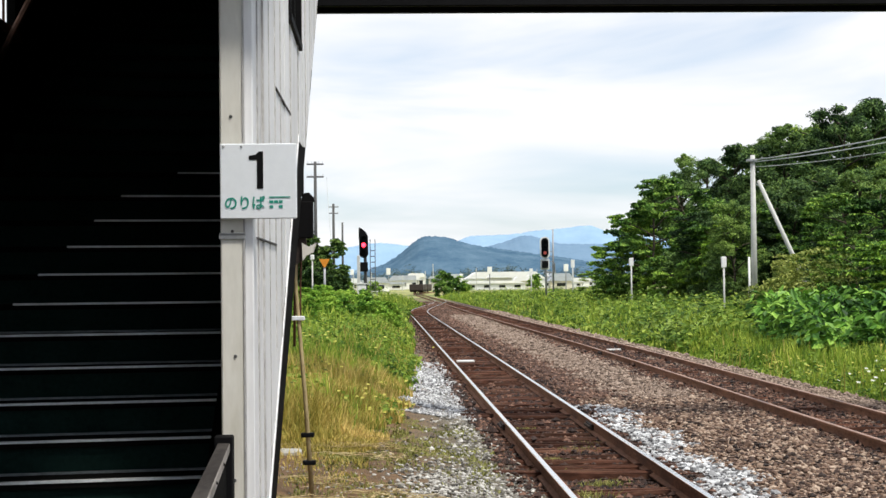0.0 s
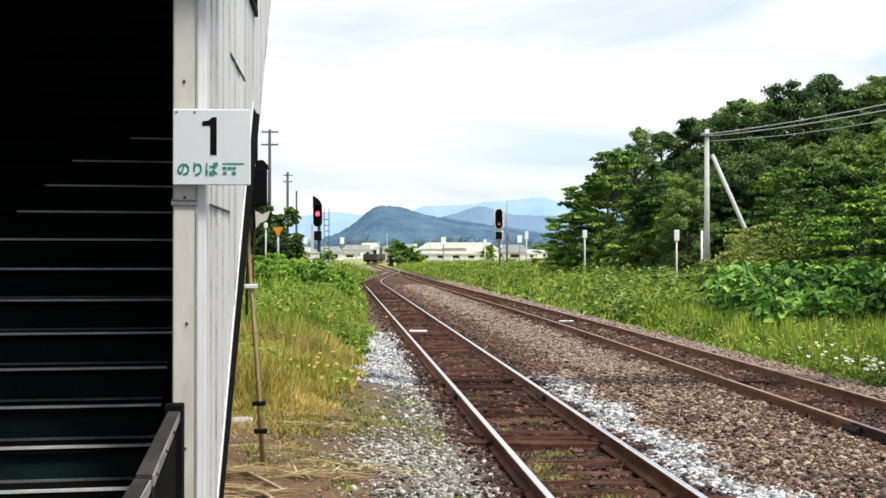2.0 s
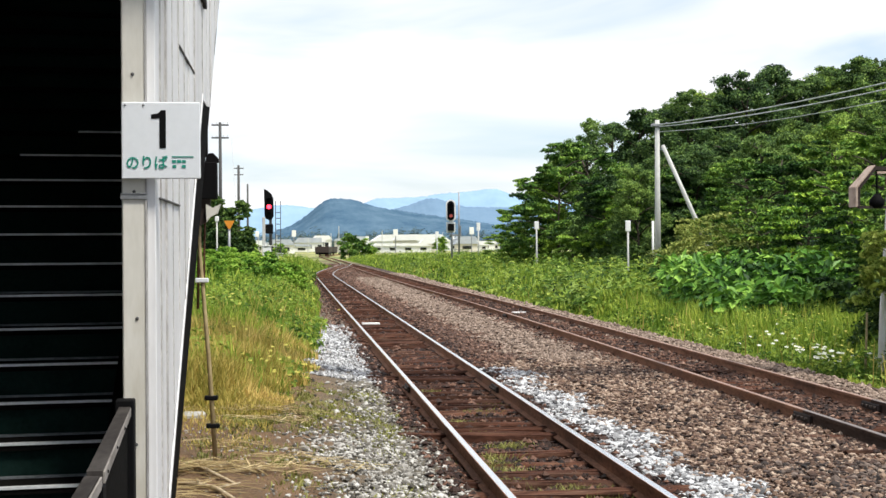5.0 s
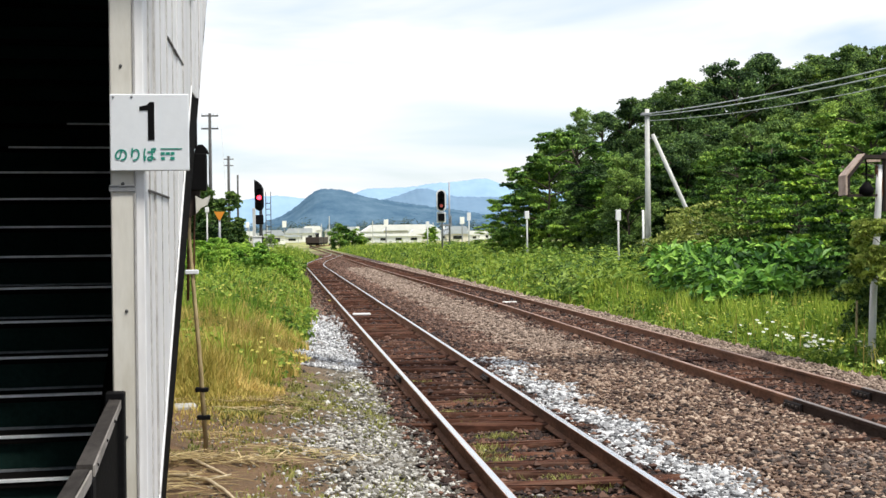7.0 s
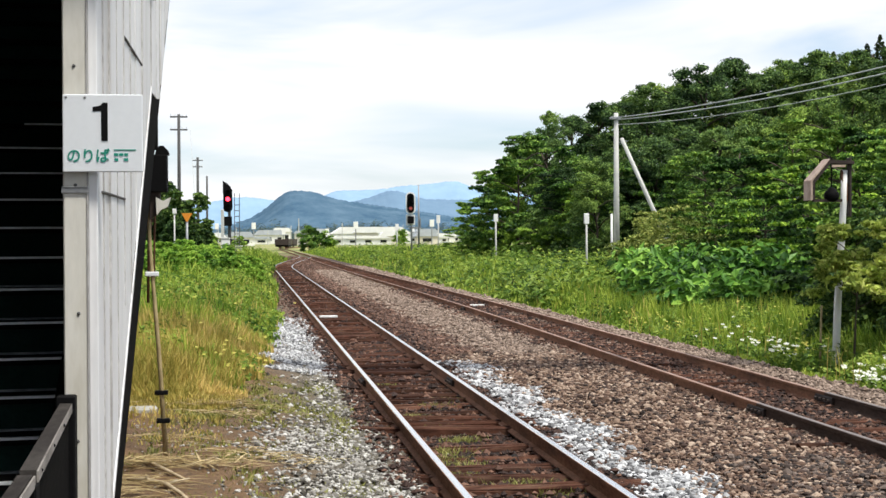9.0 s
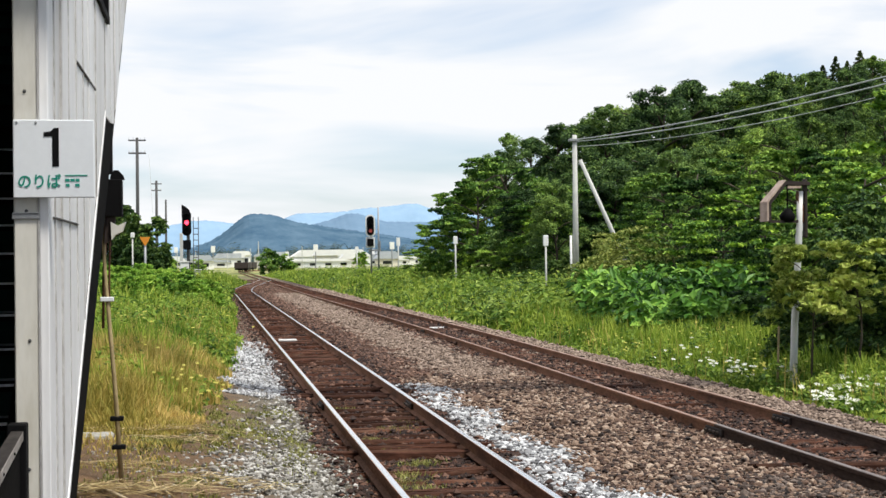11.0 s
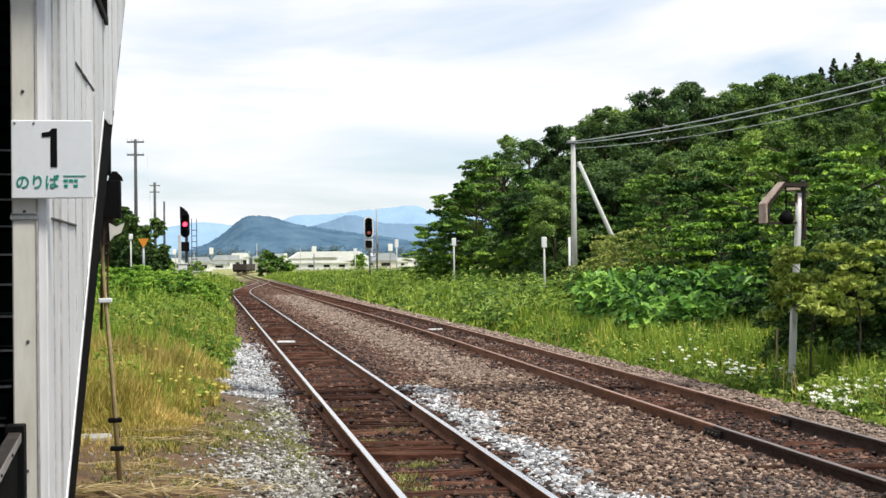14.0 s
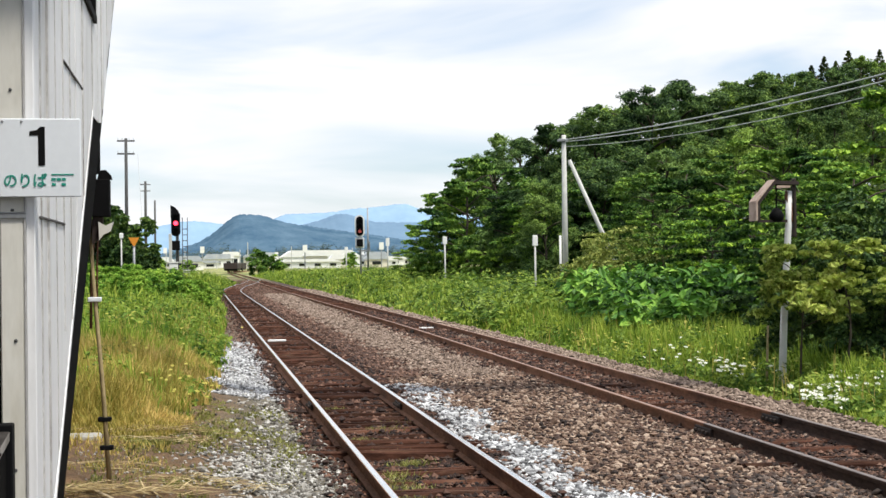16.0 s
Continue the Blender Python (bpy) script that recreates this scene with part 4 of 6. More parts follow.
def cable(a, b, sag, r, name="overhead_cable"):
    pts = [Vector(a).lerp(Vector(b), i / 14) - Vector((0, 0, sag * 4 * (i / 14) * (1 - i / 14))) for i in range(15)]
    tagged(part(name, tubes((pts, [r] * 15), sides=6), M_WIRE, None, smooth=True), "pale grey overhead cable slung from the concrete pole", "cable", "overhead cables")


cable((18.82, 80, 7.95), (24.5, 44, 8.3), 0.35, 0.028)
cable((18.82, 80, 7.85), (24.1, 44, 7.95), 0.4, 0.028)
cable((18.9, 80, 7.6), (24.9, 44, 7.85), 0.55, 0.018)
utility_pole(-6.48, 150, 13.5, 0.19, ((0.25, 0.8), (1.45, 0.8)), "tall dark utility pole with two crossarms", M_DARKPOLE)
utility_pole(-7.93, 250, 14.6, 0.26, ((0.5, 0.8), (1.5, 0.75)), "distant dark utility pole with crossarms", M_DARKPOLE)
utility_pole(-8.6, 330, 14.8, 0.26, (), "distant plain dark utility pole", M_DARKPOLE)
cable((-5.4, 150, 12.0), (-4.0, 120, 4.5), 0.3, 0.02)


def marker_post(x, y, top, w, hcap, label):
    p = empty("marker_post", (x, y, gz(x, y)), label, "marker post", "marker posts beside the line")
    h = top - gz(x, y)
    part("post", tubes(([(0, 0, -0.2), (0, 0, h - hcap * 0.5)], [w * 0.42, w * 0.36]), sides=8), M_POLE, p, smooth=True)
    part("plate", boxes(((-w, -0.05, h - hcap), (w, 0.05, h)), bevel=0.02), M_WHITEPAINT, p, "white plate")


marker_post(12.93, 60, 2.72, 0.10, 0.42, "slim grey post with a white plate before the wood")
marker_post(13.3, 85, 3.08, 0.12, 0.42, "slim grey post with a white plate among shrubs")
marker_post(21.5, 180, 4.4, 0.21, 0.9, "far slim post with a white plate")
marker_post(18.6, 200, 3.6, 0.21, 0.8, "far slim post with a white plate in scrub")


def triangle_sign(x, y, z):
    p = empty("warning_sign", (x, y, gz(x, y)), "orange inverted triangle sign on a thin post in weeds", "sign")
    h = z - gz(x, y)
    b = bmesh.new()
    prism(b, [(-0.2, h + 0.12), (0.2, h + 0.12), (0.025, h - 0.2), (-0.025, h - 0.2)], -0.03, 0.0, 1)
    part("plate", b, M_YELLOW, p, "orange triangular plate")
    part("post", tubes(([(0, 0.04, -0.1), (0, 0.04, h + 0.1)], [0.05, 0.045]), sides=8), M_STEEL, p, smooth=True)


triangle_sign(-2.31, 60, 2.66)
marker_post(-2.77, 60, 2.95, 0.075, 0.2, "slim yellowed post in weeds beside the warning sign")


def signal(x, y, z, label, red, lattice):
    """A colour light signal: mast, ladder, hooded head with lenses, box below."""
    p = empty("railway_signal", (x, y, gz(x, y)), label, "railway signal")
    h = z - gz(x, y)
    b = bmesh.new()
    ring = [(0.32 * math.cos(a), h + (0.62 if math.sin(a) > 0 else -0.5) + 0.3 * math.sin(a)) for a in np.linspace(0, 2 * math.pi, 20, endpoint=False)]
    prism(b, ring, -0.02, 0.03, 1)
    head = part("backplate", b, M_BLACK, p, "black rounded backplate")
    b = bmesh.new()
    outer = [(0.44 * math.cos(a), h + (0.62 if math.sin(a) > 0 else -0.5) + 0.43 * math.sin(a)) for a in np.linspace(0, 2 * math.pi, 20, endpoint=False)]
    prism(b, outer, 0.032, 0.05, 1)
    if lattice:
        part("border", b, M_WHITEPAINT, head, "white border")
    else:
        b.free()
    for i, dz in enumerate((0.55, 0.1, -0.4)):
        b = bmesh.new()
        tube(b, [(0, -0.14, h + dz), (0, -0.02, h + dz)], [0.15, 0.15], 14)
        part("lens", b, (M_RED if red and i == 1 else (M_REDGLINT if i == 2 and not red else M_BLACK)), head, "lit red lens" if red and i == 1 else "dark lens")
        b = bmesh.new()
        prism(b, [(0.19 * math.cos(a), h + dz + 0.19 * math.sin(a)) for a in np.linspace(0.0, math.pi, 9)] + [(0.17 * math.cos(a), h + dz + 0.17 * math.sin(a)) for a in np.linspace(math.pi, 0, 9)], -0.4, -0.02, 1)
        part("hood", b, M_BLACK, head)
    part("number_box", boxes(((-0.28, -0.1, h - 1.75), (0.28, 0.1, h - 1.1)), bevel=0.02), M_BLACK, p, "black box below the head")
    if lattice:
        part("box_border", boxes(((-0.40, 0.11, h - 1.9), (0.40, 0.14, h - 0.95)), bevel=0.02), M_WHITEPAINT, p, "white border plate")
        for sx in (0.1, 0.75):
            part("mast", tubes(([(sx, 0.3, -0.2), (sx, 0.3, h + (0.3 if sx < 0.5 else 1.7))], [0.09, 0.07]), sides=8), M_STEEL, p, smooth=True)
        for zz in np.arange(0.4, h, 0.45):
            part("rung", boxes(((0.13, 0.28, zz), (0.72, 0.32, zz + 0.05))), M_STEEL, p)
        part("platform", boxes(((-0.1, 0.1, h - 2.2), (0.95, 0.9, h - 2.05)), ((0.85, 0.1, h - 2.05), (0.92, 0.9, h - 1.3))), M_STEEL, p)
    else:
        part("mast", tubes(([(0.1, 0.3, -0.2), (0.1, 0.3, h + 0.7)], [0.13, 0.1]), sides=8), M_DARKPOLE, p, smooth=True)
        for sx in (0.42, 0.76):
            part("ladder_rail", boxes(((sx, 0.28, 0.0), (sx + 0.05, 0.33, h + 0.5))), M_DARKPOLE, p)
        for zz in np.arange(0.4, h, 0.4):
            part("rung", boxes(((0.47, 0.29, zz), (0.76, 0.32, zz + 0.05))), M_DARKPOLE, p)
        b = bmesh.new()
        prism(b, [(-0.34, h + 1.35), (-0.05, h + 1.2), (0.2, h + 0.95), (0.3, h + 0.5), (-0.34, h + 0.5)], 0.06, 0.12, 1)
        part("top_plate", b, M_BLACK, head)
    return p


signal(-1.45, 110, 4.45, "black railway signal showing red on a dark mast", True, False)
signal(14.25, 140, 4.85, "black railway signal with white border on a steel mast", False, True)


def cabinet(x, y, w, h, label, mat, on_post=0.0):
    p = empty("relay_cabinet", (x, y, gz(x, y)), label, "cabinet", "relay cabinets by the signal")
    part("body", boxes(((-w / 2, -w / 2, on_post), (w / 2, w / 2, on_post + h)), bevel=0.03), mat, p)
    part("lid", boxes(((-w / 2 - 0.05, -w / 2 - 0.05, on_post + h), (w / 2 + 0.05, w / 2 + 0.05, on_post + h + 0.06)), bevel=0.01), M_WHITEPAINT, p)
    if on_post:
        part("post", boxes(((-0.08, -0.08, -0.2), (0.08, 0.08, on_post))), M_CONC, p)


cabinet(-1.5, 102, 0.55, 0.95, "pale grey relay cabinet in tall grass", M_WALLA, 0.75)
cabinet(-0.7, 104, 0.45, 0.35, "small cream relay box in tall grass", M_CREAM, 0.85)
p = empty("concrete_post", (-1.72, 104, gz(-1.72, 104)), "pale concrete post beside the red signal", "post")
part("shaft", boxes(((-0.1, -0.1, -0.2), (0.1, 0.1, 3.6)), bevel=0.02), M_POLE, p)

# ---- lantern post by the main track ----
M_BRACKET = surface("lit_tan_steel", (0.34, 0.24, 0.19), (0.58, 0.46, 0.38), 6, 0.7, bump=0.15, stain=(0.10, 0.055, 0.04))
lp = empty("lantern_post", (8.85, 23.25, -0.62), "weathered concrete post with a rusty arch bracket and hanging lamp", "lamp post")
lp.scale = (1.18, 1.18, 1.18)
part("post", tubes(([(0, 0, -0.1), (0.05, 0, 1.2), (0.13, 0, 2.45), (0.145, 0, 2.9)], [0.052, 0.047, 0.042, 0.04]), sides=10), M_WALLA, lp, smooth=True)
part("upper_post", boxes(((0.19, -0.05, 2.30), (0.225, 0.05, 3.06)), bevel=0.006), M_WAGON, lp, "rusty steel upper post")
b = bmesh.new()
prism(b, [(0.24, 3.02), (-0.09, 3.03), (-0.32, 2.755), (-0.32, 2.52), (-0.285, 2.52), (-0.285, 2.735), (-0.075, 2.985), (0.24, 2.975)], -0.10, 0.12, 1)
bracket = part("bracket", b, M_WAGON, lp, "dark brown steel arch bracket")
# outer plate: light on the arch's left side put into a tan colour
b = bmesh.new()
prism(b, [(-0.085, 3.045), (-0.345, 2.765), (-0.345, 2.51), (-0.322, 2.51), (-0.322, 2.757), (-0.092, 3.03)], -0.11, 0.16, 1)
part("outer_plate", b, M_BRACKET, bracket, "tan outer plate coloured as the lit side")
part("cross_strip", boxes(((-0.06, -0.105, 2.935), (0.12, -0.085, 2.965))), M_BRACKET, bracket, "tan strip under the arch top")
b = bmesh.new()
prism(b, [(0.10, 2.9), (0.13, 2.86), (0.18, 2.7), (0.18, 2.5), (0.13, 2.5), (0.13, 2.68), (0.09, 2.82)], -0.03, 0.03, 1)
part("curved_brace", b, M_RUST, lp, "rusty curved brace")
part("hanger", tubes(([(-0.03, 0, 2.98), (-0.03, 0, 2.66)], [0.012, 0.012]), sides=6), M_BLACK, lp)
part("lamp_shade", tubes(([(-0.03, 0, 2.50), (-0.03, 0, 2.54), (-0.03, 0, 2.60), (-0.03, 0, 2.68)], [0.06, 0.10, 0.095, 0.03]), sides=14), M_BLACK, lp, "black lamp shade", True)
part("base_rail", boxes(((-0.28, -0.03, 2.49), (0.15, 0.03, 2.525))), M_WAGON, lp)
part("guard_rod", tubes(([(-0.16, 0.1, 0.25), (-0.13, 0.1, 1.15)], [0.018, 0.014]), sides=8), M_BAMBOO, lp, "thin bamboo rod", True)


# ---- distance: town, wagons, hills ----
def house(x, y, w, d, h, roof_h, wall, label, windows=3):
    h *= 0.78
    p = empty("building", (x, y, -0.3), label, "building", "far town buildings")
    part("wall", boxes(((-w / 2, -d / 2, 0), (w / 2, d / 2, h)), bevel=0.05), wall, p)
    b = bmesh.new()
    prism(b, [(-w / 2 - 0.5, h), (w / 2 + 0.5, h), (w / 2 - w * 0.12, h + roof_h), (-w / 2 + w * 0.12, h + roof_h)], -d / 2 - 0.5, d / 2 + 0.5, 1)
    part("roof", b, M_FARROOF if windows % 2 else M_WALLA, p)
    for i in range(windows):
        wx = -w / 2 + w * (i + 0.5) / windows
        part("window", boxes(((wx - w / windows * 0.2, -d / 2 - 0.12, h * 0.35), (wx + w / windows * 0.2, -d / 2 + 0.02, h * 0.75))), M_GLASS, p)
    return p


for hx, hy, hw, hd, hh, rh, wm, nw, lab in (
        (47, 620, 30, 20, 5.0, 2.6, M_WALLA, 6, "long white warehouse with a pale roof"),
        (36, 520, 20, 10, 2.6, 0.9, M_WALLA, 4, "low white shed beside fields"),
        (50, 560, 8, 8, 3.6, 1.6, M_WALLB, 2, "small beige house"),
        (-1, 470, 5, 6, 3.2, 0.6, M_WALLA, 1, "small white hut"),
        (30, 700, 9, 8, 5.6, 2.0, M_WALLA, 3, "two-storey white house"),
        (14, 690, 8, 8, 6.4, 1.8, M_WALLA, 2, "tall white house with dark roof"),
        (58, 520, 7, 6, 3.4, 1.6, M_WALLB, 1, "beige house with dark roof"),
        (8, 640, 12, 10, 4.6, 2.0, M_WALLA, 3, "white house behind the line"),
        (-3, 560, 9, 8, 3.6, 1.8, M_WALLA, 3, "small white house with dark roof"),
        (-14, 600, 10, 8, 3.4, 1.8, M_WALLB, 2, "small beige house with pale roof"),
        (20, 600, 6, 6, 5.2, 1.0, M_WALLB, 1, "narrow beige building"),
        (66, 640, 14, 10, 3.4, 1.6, M_WALLA, 3, "low white house with dark roof"),
        (84, 660, 18, 10, 3.6, 1.2, M_WALLA, 4, "low white building with pale roof"),
        (78, 700, 10, 8, 5.4, 2.0, M_WALLB, 3, "beige house with dark roof")):
    house(hx, hy, hw, hd, hh, rh, wm, "far " + lab, nw)
for mx, my, mh in ((13, 420, 8.8), (11.2, 430, 6.6), (28, 480, 8.0), (62, 640, 9.0), (92, 600, 10.0), (-4, 500, 7.0), (-10, 520, 6.5), (6, 520, 6.0)):
    p = empty("far_mast", (mx, my, -0.3), "thin pale mast standing in the far town", "mast", "far masts")
    part("shaft", tubes(([(0, 0, 0), (0, 0, mh * 0.85)], [0.16, 0.10]), sides=6), M_POLE, p)


TOWN = random.Random(12)
for i in range(16):
    ty = TOWN.uniform(540, 760)
    tx = (-0.045 + 0.0125 * i + TOWN.uniform(-0.004, 0.004)) * ty + 2
    tw, th = TOWN.uniform(3, 8), TOWN.uniform(2.6, 5.2)
    house(tx, ty, tw, tw, th, TOWN.uniform(0.8, 2.0), (M_WALLA, M_WALLB)[i % 3 == 0], "far small " + ("beige" if i % 3 == 0 else "white") + " house in the town", 1 + i % 2)
for i in range(9):
    ty = TOWN.uniform(480, 640)
    p = empty("far_sign_mast", ((-0.04 + 0.022 * i + TOWN.uniform(-0.008, 0.008)) * ty + 2, ty, -0.3), "white sign panel on a thin mast in the far town", "sign mast", "far sign masts")
    mh = TOWN.uniform(5.0, 8.5)
    part("shaft", tubes(([(0, 0, 0), (0, 0, mh)], [0.2, 0.16]), sides=6), M_STEEL, p)
    part("panel", boxes(((-0.7, -0.3, mh - 2.2), (0.7, -0.15, mh)), bevel=0.04), M_WALLA, p)


def wagon(y, label):
    turn = -math.degrees(math.atan(main_centre(y + 0.5) - main_centre(y - 0.5)))
    p = empty("freight_wagon", (main_centre(y), y, 0), label, "freight wagon", "wagons on the main track")
    p.rotation_euler = (0, 0, radians(turn))
    part("body", boxes(((-1.3, -6, 0.6), (1.3, 6, 1.75)), bevel=0.05), M_WAGON, p)
    part("underframe", boxes(((-1.2, -5.8, 0.3), (1.2, 5.8, 0.6))), M_BLACK, p)
    for wy in (-4.6, -3.0, 3.0, 4.6):
        for sx in (-0.57, 0.57):
            part("wheel", tubes(([(sx - 0.06, wy, 0.43), (sx + 0.06, wy, 0.43)], [0.43, 0.43]), sides=14), M_RUST, p)


wagon(304, "low dark brown freight wagon standing on the main track")
wagon(317.5, "low dark brown freight wagon coupled behind another")
wagon(331, "low dark brown freight wagon at the far end")


# air haze put into the hills as bluer, paler colour and a faint glow
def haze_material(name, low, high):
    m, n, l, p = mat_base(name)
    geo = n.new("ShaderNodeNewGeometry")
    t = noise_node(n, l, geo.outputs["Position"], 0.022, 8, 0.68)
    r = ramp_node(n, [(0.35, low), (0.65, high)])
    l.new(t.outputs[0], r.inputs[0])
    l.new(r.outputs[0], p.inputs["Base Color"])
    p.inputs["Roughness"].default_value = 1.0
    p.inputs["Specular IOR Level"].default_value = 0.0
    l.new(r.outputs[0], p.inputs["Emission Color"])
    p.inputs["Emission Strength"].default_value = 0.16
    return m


def ridge(name, y, depth, x0, x1, height, material, label, seed):
    """A wooded hill seen far off: a ridge surface with folds."""
    xs, ts = np.linspace(x0, x1, 420), np.linspace(0, 1, 26)
    gx, gt = np.meshgrid(xs, ts)
    hgt = height(gx)
    fold = sum(np.sin(gx * f + seed * 3 + gt * 3) * a for f, a in ((0.011, 0.05), (0.027, 0.035), (0.061, 0.02), (0.13, 0.012)))
    z = hgt * np.sin(gt * math.pi) ** 0.8 * (1 + 0.6 * fold * np.abs(2 * gt - 1)) - 1
    z += np.random.default_rng(seed).normal(0, 0.9, z.shape) * np.sin(gt * math.pi)
    v = np.stack([gx, y + (gt - 0.5) * depth, z], -1).reshape(-1, 3)
    i = (np.arange(25)[:, None] * 420 + np.arange(419)[None]).ravel()
    me = np_mesh(name, v, np.stack([i, i + 1, i + 421, i + 420], -1))
    for f in me.polygons:
        f.use_smooth = True
    tagged(link(name, me, material), label, "hill", kind="structure")


M_HILL = haze_material("hazed_blue_green_hill", (0.046, 0.094, 0.148), (0.095, 0.155, 0.212))
M_HILL2 = haze_material("hazed_blue_hill", (0.125, 0.20, 0.285), (0.15, 0.23, 0.32))
M_HILL3 = haze_material("hazed_pale_blue_hill", (0.215, 0.325, 0.45), (0.245, 0.36, 0.48))

def crest(px, pz):
    """A crest line through a few heights, rounded off."""
    def height(x):
        return sum(np.interp(x + o, px, pz, left=0, right=0) for o in (-14, -7, 0, 7, 14)) / 5
    return height


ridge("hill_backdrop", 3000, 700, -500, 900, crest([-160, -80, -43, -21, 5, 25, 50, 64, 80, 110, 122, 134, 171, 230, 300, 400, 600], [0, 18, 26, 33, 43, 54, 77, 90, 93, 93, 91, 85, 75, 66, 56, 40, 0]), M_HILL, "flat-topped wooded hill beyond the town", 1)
ridge("hill_backdrop", 3700, 500, -400, 1600, crest([60, 180, 225, 280, 330, 365, 400, 470, 600, 900, 1400], [40, 72, 84, 98, 117, 108, 95, 92, 94, 80, 0]), M_HILL2, "wooded ridge beyond the town, hazed blue", 2)
ridge("hill_backdrop", 4500, 400, -1500, 2200, crest([-900, -300, -96, -48, 0, 50, 120, 200, 241, 320, 380, 440, 500, 560, 590, 640, 800, 1500], [60, 90, 108, 120, 121, 114, 106, 120, 138, 140, 142, 153, 156, 164, 167, 146, 125, 60]), M_HILL3, "mountain range on the horizon, hazed pale blue", 3)


# ---- plants ----
def leaf_faces(pos, nrm, length, width, rng):
    """Folded four-cornered leaves at places, facing along normals."""
    c = len(pos)
    t = rng.normal(size=(c, 3))
    nrm = nrm / np.linalg.norm(nrm, axis=1, keepdims=True)
    t -= (t * nrm).sum(1, keepdims=True) * nrm
    t /= np.linalg.norm(t, axis=1, keepdims=True)
    s = np.cross(nrm, t)
    ln = (length * rng.uniform(0.6, 1.3, c))[:, None]
    wd = (width * rng.uniform(0.6, 1.3, c))[:, None]
    v = np.stack([pos - t * ln * 0.5, pos + s * wd * 0.5 + nrm * wd * 0.15, pos + t * ln * 0.5 - nrm * ln * 0.12, pos - s * wd * 0.5 + nrm * wd * 0.15], 1)
    f = np.arange(c * 4).reshape(c, 4)
    return v.reshape(-1, 3), f


def clump_leaves(centres, radii, per, length, width, rng, up=0.35, flat=0.5):
    """Leaves over the upper shells of flattened clumps."""
    k = len(centres)
    d = rng.normal(size=(k, per, 3))
    d /= np.linalg.norm(d, axis=2, keepdims=True)
    d[..., 2] = np.abs(d[..., 2]) * np.where(rng.random((k, per)) < 0.78, 1, -0.7)
    r = radii[:, None, None] * rng.uniform(0.25, 1.15, (k, per, 1))
    pos = centres[:, None] + d * r * np.array([1, 1, flat])
    nrm = d * np.array([flat, flat, 1]) + np.array([0, 0, up]) + rng.normal(0, 0.45, (k, per, 3))
    return leaf_faces(pos.reshape(-1, 3), nrm.reshape(-1, 3), length, width, rng)


def trunk_and_limbs(h, r, spread, limbs, rng, lean=0.03, start=0.3, branches=None):
    bm = bmesh.new()
    pts = [(rng.normal(0, lean) * h * i / 5, rng.normal(0, lean) * h * i / 5, h * 0.9 * i / 5 - (0.3 if i == 0 else 0)) for i in range(6)]
    tube(bm, pts, [r * (1 - 0.16 * i) for i in range(6)], 8)
    ends = []
    for k in range(limbs):
        u = start + (0.95 - start) * k / max(limbs - 1, 1)
        i = min(int(u * 5), 4)
        a = Vector(pts[i]).lerp(Vector(pts[i + 1]), u * 5 - i)
        ang = k * 2.4 + rng.uniform(-0.4, 0.4)
        ln = spread * (1.05 - 0.55 * u) * rng.uniform(0.7, 1.1)
        e = a + Vector((math.cos(ang) * ln, math.sin(ang) * ln, h * rng.uniform(0.04, 0.14)))
        limb = bm
        if branches is not None:
            limb = bmesh.new()
            branches.append(limb)
        tube(limb, [a, a.lerp(e, 0.5) + Vector((0, 0, h * 0.02)), e], [r * 0.4, r * 0.25, r * 0.08], 6)
        ends.append(e)
    return bm, ends


